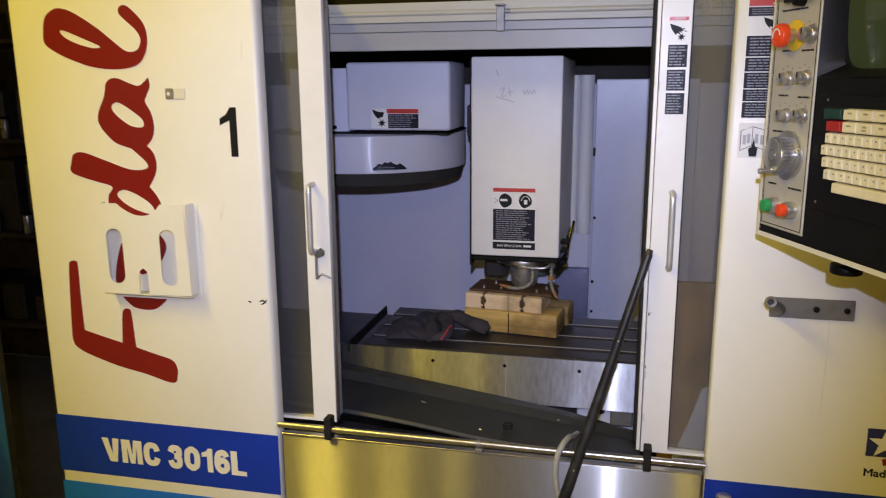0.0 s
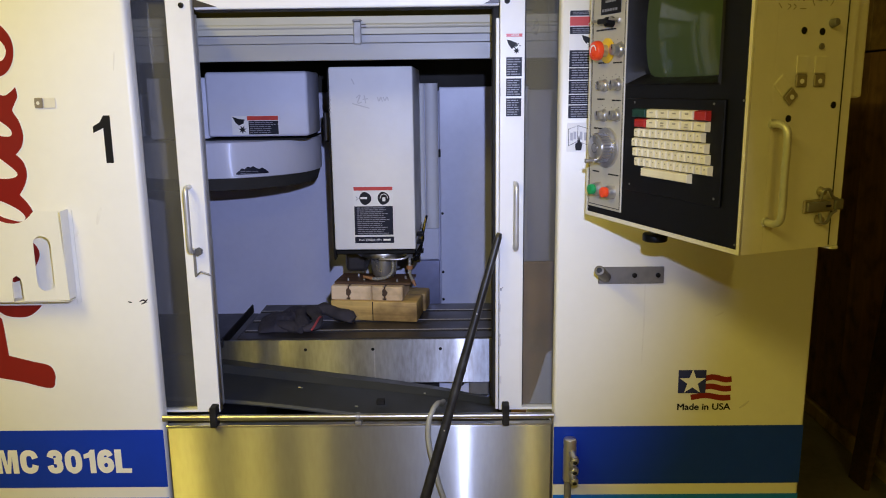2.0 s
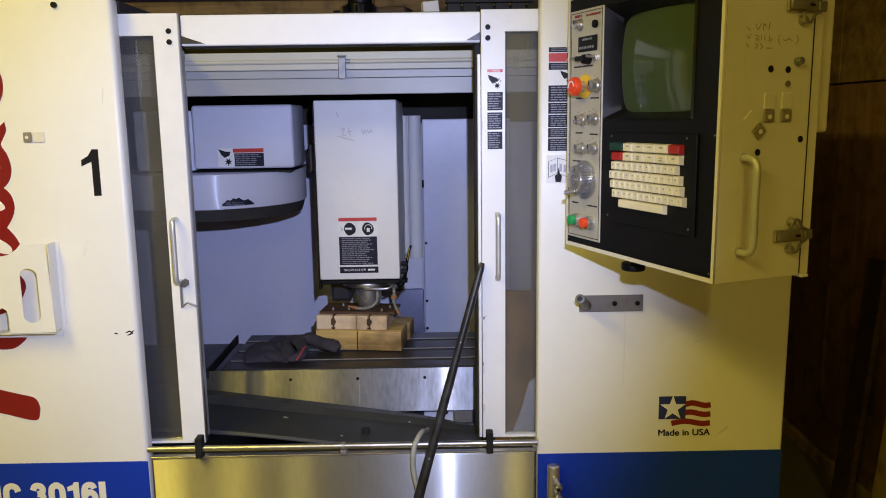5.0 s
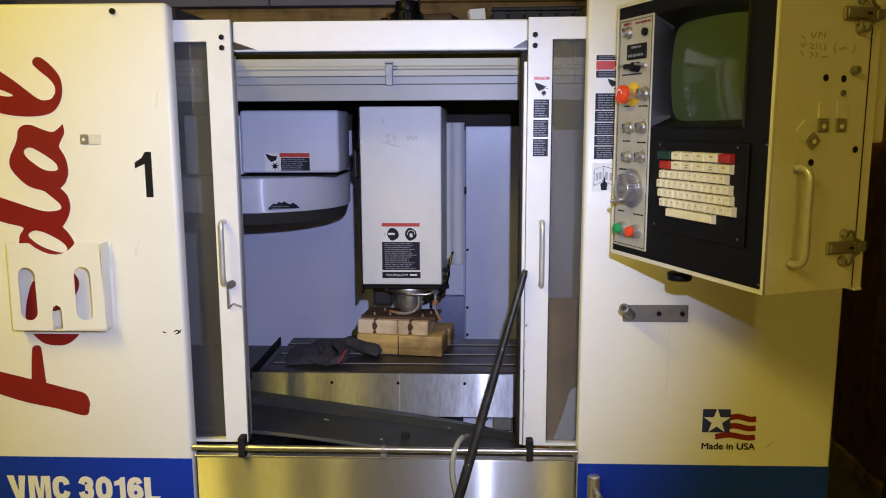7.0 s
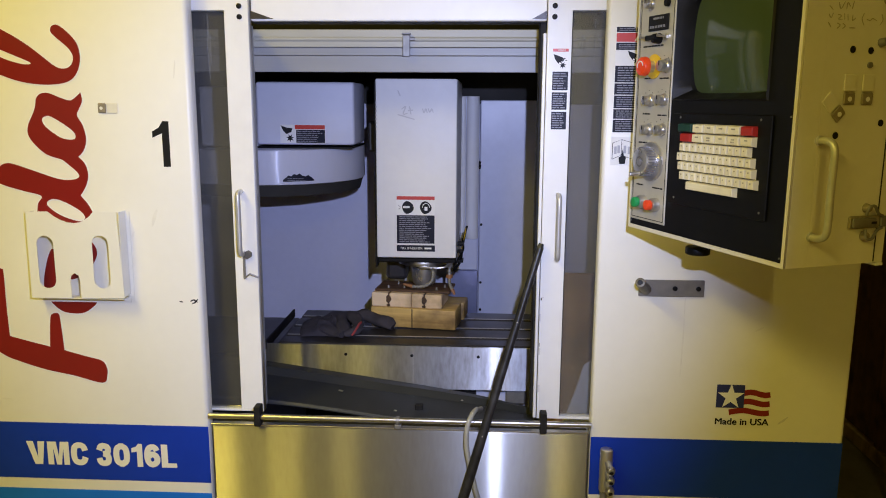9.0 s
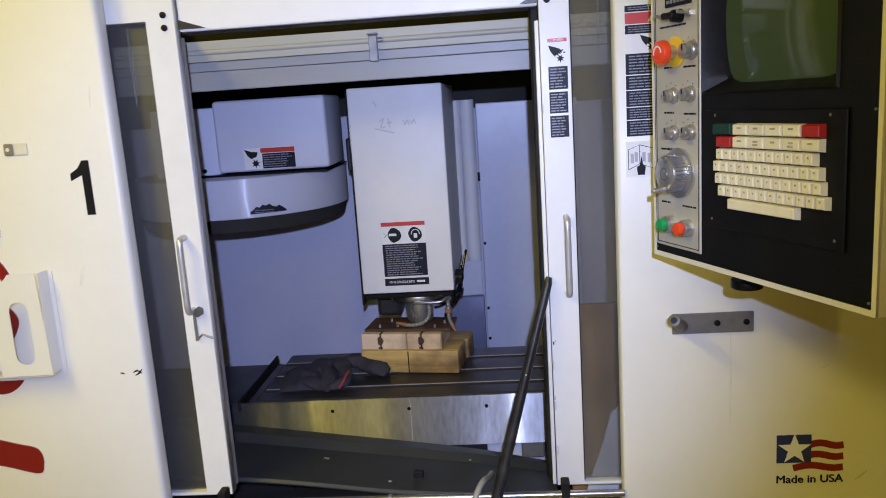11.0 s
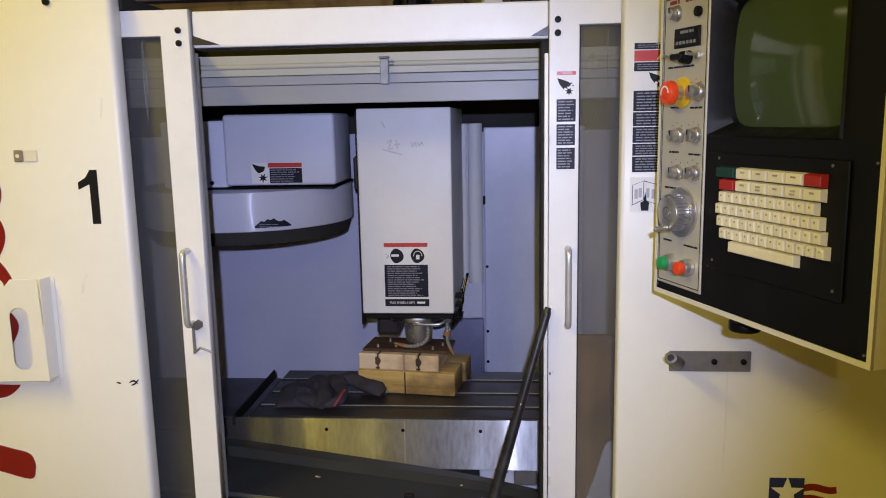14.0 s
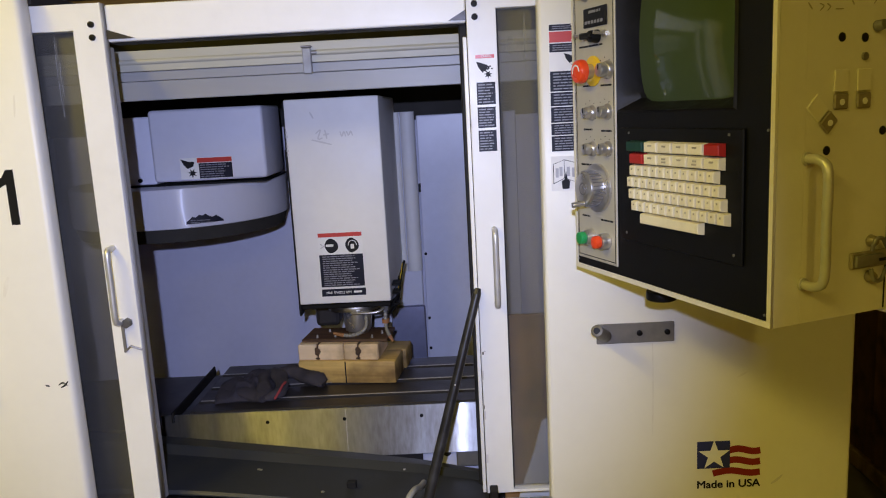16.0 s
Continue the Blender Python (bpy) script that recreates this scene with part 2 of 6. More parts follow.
PENCIL = surface("faded_pencil", (0.60, 0.58, 0.57), 0.6, dirt=0.5, dirt_color=(0.62, 0.6, 0.58), scale=60, bump=0.0)
MARKER = surface("faded_marker", (0.30, 0.26, 0.16), 0.6, dirt=0.5, dirt_color=(0.5, 0.46, 0.34), scale=60, bump=0.0)
CRT_GLASS = surface("green_screen_glass", (0.062, 0.092, 0.050), 0.09, dirt=0.2, dirt_color=(0.075, 0.095, 0.062), scale=5, bump=0.0, shine=0.38)
HOSE_GREY = surface("grey_hose", (0.36, 0.35, 0.30), 0.5, dirt=0.2, scale=20, bump=0.05)
POLE_BLACK = surface("worn_black_bar", (0.016, 0.015, 0.016), 0.40, metal=0.3, dirt=0.3, dirt_color=(0.06, 0.06, 0.06), scale=30, bump=0.12)
CLOTH = surface("dark_cloth", (0.050, 0.043, 0.052), 0.95, dirt=0.4, dirt_color=(0.022, 0.02, 0.024), scale=14, bump=0.6, bump_scale=420)
CLOTH_RED = surface("red_cloth_seam", (0.34, 0.05, 0.05), 0.95, dirt=0.3, scale=30, bump=0.5, bump_scale=420)
ATC_PAINT = surface("pale_lavender_paint", (0.68, 0.685, 0.77), 0.45, dirt=0.07, dirt_color=(0.35, 0.35, 0.4), scale=7, bump=0.04)
DRUM_PAINT = brushed("glossy_pale_paint", (0.66, 0.66, 0.75), 0.40, 0.0, (0.4, 0.38, 0.37), 0.06, 0.03)
PINE = wood("pale_sawn_pine", (0.80, 0.62, 0.40), (0.68, 0.48, 0.27), scale=3.0)
OILED_WOOD = wood("oil_stained_wood", (0.68, 0.46, 0.14), (0.30, 0.17, 0.05), scale=3.0)
TOP_WOOD = wood("dark_oiled_wood", (0.11, 0.058, 0.028), (0.05, 0.025, 0.013))
WALL_WOOD = wood("brown_wall_board", (0.36, 0.205, 0.085), (0.23, 0.125, 0.052), axis=(14, 14, 1), scale=2.0)
PLANK_WOOD = wood("yellow_brown_plank", (0.42, 0.27, 0.09), (0.24, 0.145, 0.05), axis=(1, 14, 14), scale=2.0, vary=0.2)
GREY_SHEET = surface("grey_wall_paint", (0.30, 0.29, 0.36), 0.7, dirt=0.15, scale=3, bump=0.05)
PLYWOOD = wood("plywood_sheet", (0.62, 0.47, 0.20), (0.48, 0.34, 0.13), axis=(14, 14, 1), scale=2.0)
CABINET_BLUE = surface("blue_hammer_paint", (0.016, 0.13, 0.50), 0.35, dirt=0.15, scale=5, bump=0.2, bump_scale=120)
CONCRETE = surface("worn_concrete", (0.30, 0.28, 0.24), 0.75, dirt=0.3, dirt_color=(0.12, 0.10, 0.08), scale=2, bump=0.3, bump_scale=60)
ROOM_WALL = surface("dull_workshop_wall", (0.30, 0.26, 0.17), 0.8, dirt=0.25, scale=1.5, bump=0.2, bump_scale=40)
CEILING_MAT = surface("workshop_ceiling_paint", (0.45, 0.42, 0.34), 0.8, dirt=0.2, scale=1.5, bump=0.1)
CARTON = surface("white_card", (0.82, 0.82, 0.82), 0.7, dirt=0.1, scale=10, bump=0.05)
BROWN_JUNK = surface("rusty_brown", (0.09, 0.055, 0.03), 0.7, dirt=0.4, dirt_color=(0.03, 0.02, 0.012), scale=9, bump=0.4, bump_scale=60)
DARK_JUNK = surface("dark_clutter", (0.03, 0.026, 0.024), 0.6, dirt=0.4, dirt_color=(0.08, 0.06, 0.04), scale=9, bump=0.3, bump_scale=60)
CRATE_DARK = surface("dark_navy_plastic", (0.014, 0.014, 0.020), 0.6, dirt=0.3, scale=9, bump=0.1)
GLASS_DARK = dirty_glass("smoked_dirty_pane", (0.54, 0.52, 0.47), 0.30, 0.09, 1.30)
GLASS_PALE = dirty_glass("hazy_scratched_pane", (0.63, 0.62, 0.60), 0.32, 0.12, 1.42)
# hazy film for the reflection streaks drawn on the door panes
PANE_GLINT = dirty_glass("pane_glint", (0.85, 0.85, 0.85), 0.3, 0.12, 1.3)
TUBE_GLOW = glowing("lit_tube", (1.0, 0.86, 0.5), 14.0)

# ---- mesh helpers ----
FRONT = pose(0, 0, 0, 90)  # drawing plane (x, z), thickness towards the viewer
FRAMES = {}


def thing(name, loc, label, category, group="", rz=0.0, kind=""):
    ob = new(name)
    ob.matrix_world = pose(*loc, 0, 0, rz)
    ob.empty_display_size = 0.05
    FRAMES[ob] = pose(*loc, 0, 0, rz)
    return tagged(ob, label, category, group, kind)


def finish(bm, material, smooth=False):
    me = bpy.data.meshes.new("mesh")
    bmesh.ops.recalc_face_normals(bm, faces=bm.faces)
    if smooth:
        for f in bm.faces:
            f.smooth = True
        for e in bm.edges:
            if len(e.link_faces) == 2 and e.calc_face_angle(0) > 0.6:
                e.smooth = False
    bm.to_mesh(me)
    bm.free()
    me.materials.append(material)
    return me


def part(name, bm, material, parent, label="", smooth=False, local=False):
    """One mesh object under a thing or part. The bmesh is in world metres, or in the thing's own frame when local."""
    base = FRAMES[parent]
    if not local:
        bm.transform(base.inverted())
    ob = new(name, finish(bm, material, smooth))
    ob.parent = parent
    FRAMES[ob] = base
    return tagged(ob, label)


def solo(name, bm, material, label, category, group="", kind="", smooth=False):
    """A thing of one mesh, in world metres, its origin at the middle of its base."""
    lo = Vector([min(v.co[i] for v in bm.verts) for i in range(3)])
    hi = Vector([max(v.co[i] for v in bm.verts) for i in range(3)])
    base = Vector(((lo.x + hi.x) / 2, (lo.y + hi.y) / 2, lo.z))
    bm.transform(Matrix.Translation(-base))
    ob = new(name, finish(bm, material, smooth))
    ob.location = base
    FRAMES[ob] = Matrix.Translation(base)
    return tagged(ob, label, category, group, kind)


def box(x0, x1, y0, y1, z0, z1, bevel=0.0, seg=1, bm=None):
    b = bmesh.new()
    r = bmesh.ops.create_cube(b, size=1.0)
    bmesh.ops.transform(b, matrix=Matrix.Translation(((x0 + x1) / 2, (y0 + y1) / 2, (z0 + z1) / 2)) @ Matrix.Diagonal((abs(x1 - x0), abs(y1 - y0), abs(z1 - z0), 1)), verts=b.verts)
    if bevel:
        bmesh.ops.bevel(b, geom=b.edges[:], offset=bevel, segments=seg, affect="EDGES", profile=0.5)
    return join(bm, b)


def join(bm, b):
    if bm is None:
        return b
    me = bpy.data.meshes.new("tmp")
    b.to_mesh(me)
    b.free()
    bm.from_mesh(me)
    bpy.data.meshes.remove(me)
    return bm


def moved(bm, m):
    bm.transform(m)
    return bm


def cyl(p, q, r, r2=None, seg=20, bevel=0.0, bm=None):
    p, q = Vector(p), Vector(q)
    b = bmesh.new()
    d = q - p
    bmesh.ops.create_cone(b, cap_ends=True, segments=seg, radius1=r, radius2=r if r2 is None else r2, depth=d.length)
    if bevel:
        caps = [e for e in b.edges if any(len(f.verts) > 4 for f in e.link_faces)]
        bmesh.ops.bevel(b, geom=caps, offset=bevel, segments=2, affect="EDGES", profile=0.5)
    b.transform(Matrix.Translation((p + q) / 2) @ d.to_track_quat("Z", "Y").to_matrix().to_4x4())
    return join(bm, b)


def spline(points, steps=8, closed=False):
    """A smooth line through the points (Catmull-Rom)."""
    pts = [Vector(p) for p in points]
    n = len(pts)
    out = []
    for i in range(n if closed else n - 1):
        if closed:
            a, b, c, d = (pts[(i + k) % n] for k in (-1, 0, 1, 2))
        else:
            a, b, c, d = pts[max(i - 1, 0)], pts[i], pts[i + 1], pts[min(i + 2, n - 1)]
        if (c - b).length < 1e-6:
            continue
        for s in range(steps):
            t = s / steps
            out.append(0.5 * (2 * b + (c - a) * t + (2 * a - 5 * b + 4 * c - d) * t * t + (3 * b - a - 3 * c + d) * t ** 3))
    if not closed:
        out.append(pts[-1])
    return out


def sweep(path, radius, seg=12, bm=None):
    """A round tube along a line; radius is a number or one for each point."""
    b = bm or bmesh.new()
    path = [Vector(p) for p in path]
    rings, up = [], None
    for i, p in enumerate(path):
        d = (path[min(i + 1, len(path) - 1)] - path[max(i - 1, 0)]).normalized()
        if up is None:
            up = d.orthogonal().normalized()
        up = (up - d * up.dot(d)).normalized()
        side = d.cross(up)
        r = radius[i] if isinstance(radius, (list, tuple)) else radius
        rings.append([b.verts.new(p + (up * math.cos(a) + side * math.sin(a)) * r) for a in (2 * math.pi * k / seg for k in range(seg))])
    for r0, r1 in zip(rings, rings[1:]):
        for k in range(seg):
            b.faces.new((r0[k], r0[(k + 1) % seg], r1[(k + 1) % seg], r1[k]))
    b.faces.new(rings[0][::-1])
    b.faces.new(rings[-1])
    return b


def plate(outlines, thick, bevel=0.0):
    """A flat sheet with the first outline as its edge and the others as holes, in (x, y), centred on z = 0."""
    cu = bpy.data.curves.new("outline", "CURVE")
    cu.dimensions, cu.fill_mode, cu.extrude, cu.bevel_depth, cu.bevel_resolution = "2D", "BOTH", thick / 2, bevel, 1
    cu.offset = -bevel
    for pts in outlines:
        s = cu.splines.new("POLY")
        s.points.add(len(pts) - 1)
        for p, q in zip(s.points, pts):
            p.co = (q[0], q[1], 0, 1)
        s.use_cyclic_u = True
    return from_curve(cu)


def from_curve(cu):
    ob = new("tmp", cu)
    deps = bpy.context.evaluated_depsgraph_get()
    me = bpy.data.meshes.new_from_object(ob.evaluated_get(deps))
    b = bmesh.new()
    b.from_mesh(me)
    bpy.data.objects.remove(ob)
    bpy.data.meshes.remove(me)
    bpy.data.curves.remove(cu)
    return b


def lettering(text, width, height, thick=0.0006, bold=0.0):
    """Raised letters, lower left corner at the origin, fitted into width x height."""
    cu = bpy.data.curves.new("text", "FONT")
    cu.body, cu.size, cu.extrude, cu.offset = text, 1.0, 0.1, bold
    b = from_curve(cu)
    lo = [min(v.co[i] for v in b.verts) for i in range(3)]
    hi = [max(v.co[i] for v in b.verts) for i in range(3)]
    b.transform(Matrix.Diagonal((width / (hi[0] - lo[0]), height / (hi[1] - lo[1]), thick / (hi[2] - lo[2]), 1)) @ Matrix.Translation((-lo[0], -lo[1], -lo[2])))
    return b


def round_rect(x0, x1, y0, y1, r, seg=5):
    out = []
    for cx, cy, a0 in ((x1 - r, y1 - r, 0), (x0 + r, y1 - r, 90), (x0 + r, y0 + r, 180), (x1 - r, y0 + r, 270)):
        for k in range(seg + 1):
            a = radians(a0 + 90 * k / seg)
            out.append((cx + r * math.cos(a), cy + r * math.sin(a)))
    return out


def on_front(bm, y):
    """From drawing plane (x, y up) to a sheet that faces the viewer at depth y."""
    return moved(bm, Matrix.Translation((0, y, 0)) @ FRONT)


def ribbon(points, widths, depth0, depth1, steps=8, caps=True):
    """A flat brush stroke in the drawing plane with round ends; it rises slightly along its length so that crossings stay clean."""
    line = spline([(*p, 0) for p in points], steps)
    n = len(line)
    ws = np.interp(np.linspace(0, len(widths) - 1, n), range(len(widths)), widths)
    b = bmesh.new()
    left, right = [], []
    for i, p in enumerate(line):
        d = (line[min(i + 1, n - 1)] - line[max(i - 1, 0)]).normalized()
        s = Vector((-d.y, d.x, 0)) * ws[i] / 2
        z = Vector((0, 0, depth0 + (depth1 - depth0) * i / (n - 1)))
        left.append(b.verts.new(p + s + z))
        right.append(b.verts.new(p - s + z))
    for i in range(n - 1):
        b.faces.new((left[i], right[i], right[i + 1], left[i + 1]))
    for i, sign in ((0, -1), (n - 1, 1)) if caps else ():
        p, d = line[i], (line[min(i + 1, n - 1)] - line[max(i - 1, 0)]).normalized() * sign
        s = Vector((-d.y, d.x, 0))
        z = Vector((0, 0, depth0 if i == 0 else depth1))
        fan = [b.verts.new(p + z + (d * math.sin(a) + s * math.cos(a)) * ws[i] / 2) for a in (math.pi * k / 8 for k in range(9))]
        b.faces.new(fan)
    r = bmesh.ops.extrude_face_region(b, geom=b.faces[:])
    bmesh.ops.translate(b, vec=(0, 0, -0.0004), verts=[v for v in r["geom"] if isinstance(v, bmesh.types.BMVert)])
    return b


def bars(x0, x1, z0, z1, rows, y, seed=1, fill=0.5, thick=0.0005, gap=0.0):
    """Unreadable lines of print as plain bars, ragged at the right end."""
    rnd = random.Random(seed)
    b = bmesh.new()
    step = (z1 - z0) / rows
    for i in range(rows):
        top = z1 - i * step - step * (1 - fill) / 2
        end = x0 + (x1 - x0) * rnd.uniform(0.72, 1.0)
        x = x0
        while x < end:
            w = min(step * rnd.uniform(0.8, 3.2), end - x)
            box(x, x + w, y - thick, y, top - step * fill, top, bm=b)
            x += w + step * 0.35
    return b


# ---- room ----
def setting(name, bm, material, label=""):
    return solo(name, bm, material, label or name.replace("_", " "), name.split("_")[0], kind="structure")


setting("floor", box(-4.2, 1.75, -3.6, 3.6, -0.1, 0.0), CONCRETE, "oily grey concrete workshop floor")
setting("ceiling", box(-4.2, 1.75, -3.6, 3.6, 3.10, 3.2), CEILING_MAT, "dull painted workshop ceiling")
setting("wall_west", box(-4.3, -4.2, -3.6, 3.6, 0, 3.10), ROOM_WALL, "dull yellowish workshop wall")
setting("wall_south", box(-4.2, 1.75, -3.7, -3.6, 0, 3.10), ROOM_WALL, "dull yellowish workshop wall")
setting("wall_north", box(-4.2, 1.75, 3.62, 3.7, 0, 3.10), BROWN_JUNK, "dark workshop wall behind the machine")
setting("wall_east", box(1.75, 1.85, -3.6, 3.6, 0, 3.10), BROWN_JUNK, "dark wall carrying brown boards")
setting("baseboard", box(1.70, 1.748, -3.5, 3.55, 0, 0.07, 0.006), PLYWOOD, "pale skirting board along the brown wall")
wall_boards = thing("wall_panelling", (1.72, 1.0, 0.07), "brown wooden boards covering the workshop wall", "panelling")
for k in range(8):
    y0 = -1.2 + k * 0.6
    part("board", box(1.712 + 0.006 * (k % 2), 1.748, y0 + 0.004, y0 + 0.596, 0.075, 1.693, 0.003), WALL_WOOD, wall_boards)
    # lighter, yellower wood: the light on the upper wall is in its colour
    part("upper_board", box(1.706, 1.748, y0 + 0.004, y0 + 0.596, 1.70, 3.09, 0.003), PLANK_WOOD, wall_boards)
# a strip of dark board and a plywood sheet lean against the panelling
lean = pose(1.60, 2.56, 0.0, 0, 6.5, 0)
solo("leaning_board", moved(box(-0.012, 0.012, -0.06, 0.06, 0.0, 1.02, 0.003), lean @ pose(0, 0, 0, -3)), TOP_WOOD, "dark narrow board leaning on the brown wall", "board")
solo("plywood_sheet", moved(box(-0.009, 0.009, -0.30, 0.30, 0.0, 0.80, 0.002), pose(1.62, 2.09, 0.0, 0, 5, 0)), PLYWOOD, "pale plywood sheet leaning on the brown wall", "plywood")
plank_wall = thing("plank_cladding", (-0.9, 3.6, 1.6), "yellow-brown planks fixed to the wall behind the machine", "planks")
for k in range(3):
    part("plank", box(-2.4, -0.305 + 0.004 * k, 3.58, 3.619, 1.620 + k * 0.177, 1.793 + k * 0.177, 0.004), PLANK_WOOD, plank_wall)
for k in range(8):
    part("plank", box(-0.292, 1.20, 3.574 + 0.004 * (k % 2), 3.619, 1.620 + k * 0.184, 1.800 + k * 0.184, 0.004), PLANK_WOOD, plank_wall)
grey_wall = thing("wall_sheeting", (-1.3, 3.6, 2.155), "grey painted sheets fixed above the planks", "wall sheets")
for x0, x1 in ((-2.4, -1.033), (-1.027, -0.302)):
    part("sheet", box(x0, x1, 3.566, 3.619, 2.158, 3.085, 0.003), GREY_SHEET, grey_wall)


def tube_fixture(x, y, z, rz, length):
    f = thing("ceiling_light", (x, y, z), "white ceiling fixture with a lit warm tube", "ceiling light", "workshop ceiling lights", rz)
    part("housing", box(-length / 2, length / 2, -0.05, 0.05, 0.035, 0.10, 0.008), CREAM, f, local=True)
    part("tube", cyl((-length / 2 + 0.03, 0, 0.012), (length / 2 - 0.03, 0, 0.012), 0.013), TUBE_GLOW, f, "glowing fluorescent tube", True, True)
    for sx in (-1, 1):
        part("socket", box(sx * (length / 2 - 0.03) - 0.01, sx * (length / 2 - 0.03) + 0.01, -0.02, 0.02, -0.005, 0.035, 0.003), CREAM, f, local=True)
    part("stem", cyl((0, 0, 0.10), (0, 0, 3.10 - z), 0.008), ALUMINIUM, f, local=True)
    return f


tube_fixture(-1.62, 0.10, 2.965, 90, 1.3)
for x, y in ((-1.44, -1.4), (-1.00, -1.4), (0.62, -2.6)):
    tube_fixture(x, y, 2.965, 90, 1.3)
tube_fixture(-2.9, 1.5, 2.74, 90, 0.7)

# ---- blue machine standing beside ----
blue = thing("blue_cabinet", (-1.452, 1.45, 0), "blue hammer-painted machine cabinet with a grey switch", "cabinet", rz=45)
part("body", box(-1.10, 0.0, 0.0, 0.80, 0.0, 2.3, 0.010, 2), CABINET_BLUE, blue, local=True)
part("edge_strip", box(-0.012, 0.004, -0.004, -0.0005, 0.05, 1.25, 0.001), RUBBER, blue, "black rubber strip along the edge", local=True)
sw = part("switch_box", box(-0.20, -0.093, -0.030, -0.001, 1.065, 1.150, 0.004), CREAM_DARK, blue, "grey rectangular switch", local=True)
part("switch_plate", box(-0.195, -0.108, -0.034, -0.0305, 1.080, 1.138, 0.002), BLACK, sw, local=True)
part("hose", sweep(spline([(-0.30, -0.03, 1.02), (-0.20, -0.032, 0.95), (-0.13, -0.034, 0.86), (-0.085, -0.034, 0.72), (-0.075, -0.034, 0.55), (-0.10, -0.034, 0.3), (-0.14, -0.034, 0.1)]), 0.021), RUBBER, blue, "thick black hose", True, True)
gap = thing("storage_rack", (-2.8, 3.2, 0), "dark cluttered rack behind the machines", "rack")
for x in (-3.42, -2.30):
    part("upright", box(x, x + 0.03, 3.02, 3.06, 0, 2.6, 0.003), DARK_JUNK, gap)
for k in range(5):
    part("shelf", box(-3.42, -2.27, 3.0, 3.45, 0.40 + 0.45 * k, 0.42 + 0.45 * k, 0.003), BROWN_JUNK, gap)
rnd = random.Random(4)
for k in range(5):
    for j in range(5):
        x = -3.27 + j * 0.20 + rnd.uniform(-0.015, 0.015)
        w, h = rnd.uniform(0.05, 0.08), rnd.uniform(0.12, 0.36)
        solo("storage_box", box(x - w, x + w, 3.05, 3.05 + rnd.uniform(0.15, 0.3), 0.421 + 0.45 * k, 0.421 + 0.45 * k + h, 0.006), rnd.choice([DARK_JUNK, BROWN_JUNK, CASTING]), "dusty box on the dark rack", "box", "boxes on the rack")
for k, (x, z) in enumerate(((-2.86, 1.771), (-2.78, 1.321), (-2.90, 0.871), (-2.72, 0.871))):
    tin = thing("metal_tin", (x, 3.03, z), "small bright metal tin on the dark rack", "tin", "tins on the rack")
    part("tin_body", cyl((x, 3.027, z), (x, 3.027, z + 0.09), 0.020, seg=16, bevel=0.002), CHROME, tin, "", True)
    part("lid", cyl((x, 3.027, z + 0.0905), (x, 3.027, z + 0.102), 0.021, seg=16, bevel=0.002), BLACK, tin, "dark lid", True)

# ---- milling machine: enclosure ----
mill = thing("milling_machine", (-0.26, 2.1, 0), "white CNC milling machine enclosure with blue stripes", "milling machine")
XL, XR, YF = -1.375, 0.858, 1.517
part("front_panel", box(XL, -0.7515, YF, 1.562, 0.06, 1.866, 0.012, 3), CREAM, mill, "white painted steel front panel", True)
part("front_panel", box(0.233, XR, YF, 1.562, 0.06, 1.890, 0.008, 3), CREAM, mill, "white painted steel front panel", True)
part("side_panel", box(XL, XL + 0.03, 1.564, 2.80, 0.06, 1.86, 0.004), CREAM, mill)
part("side_panel", box(XR - 0.03, XR, 1.564, 2.80, 0.06, 1.86, 0.004), CREAM, mill)
part("rear_panel", box(XL + 0.031, XR - 0.031, 2.77, 2.80, 0.06, 1.86), INNER_PAINT, mill)
# unseen roof sheets, added to keep the ceiling light out of the inside
part("roof", box(XL + 0.031, XR - 0.031, 1.815, 2.769, 1.835, 1.86), DARK_INNER, mill, "unseen dark roof sheet")
part("roof", box(XL + 0.031, -0.750, 1.563, 1.814, 1.835, 1.86), DARK_INNER, mill, "unseen dark roof sheet")
part("roof", box(0.235, XR - 0.031, 1.563, 1.814, 1.835, 1.86), DARK_INNER, mill, "unseen dark roof sheet")
part("base", box(XL + 0.03, XR - 0.03, 1.58, 2.76, 0.0, 0.055), DARK_INNER, mill)
part("inner_wall", box(-1.34, 0.27, 2.70, 2.715, 0.50, 1.60), INNER_PAINT, mill, "blue-grey painted inner back wall")
part("inner_wall", box(0.2702, 0.82, 2.70, 2.715, 0.50, 1.60), INNER_PAINT, mill, "blue-grey painted inner back wall")
part("inner_wall", box(-1.34, -1.325, 1.70, 2.699, 0.50, 1.60), INNER_PAINT, mill, "blue-grey painted inner side wall")
part("inner_wall", box(0.805, 0.82, 1.70, 2.699, 0.50, 1.60), INNER_PAINT, mill, "blue-grey painted inner side wall")
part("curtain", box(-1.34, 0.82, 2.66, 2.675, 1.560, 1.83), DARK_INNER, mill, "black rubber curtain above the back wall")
part("chip_pan", box(-1.32, 0.80, 1.70, 2.69, 0.50, 0.515), DARK_INNER, mill, "dark chip pan")
# header beam over the opening
part("header", box(-0.617, 0.098, 1.582, 1.612, 1.757, 1.829, 0.004, 2), DOOR_PAINT, mill, "white header beam")
part("header_lip", box(-0.615, 0.096, 1.590, 1.63, 1.7540, 1.7565), RUBBER, mill, "black lip under the header")
# flat dark triangles at both lower corners of the header
for x0, sx in ((-0.616, 1), (0.097, -1)):
    tri = plate([[(x0, 1.762), (x0 + sx * (0.056 if sx > 0 else 0.034), 1.762), (x0, 1.781)]], 0.003)
    part("gusset", on_front(tri, 1.578), CAST, mill, "dark triangle at the header's lower corner")
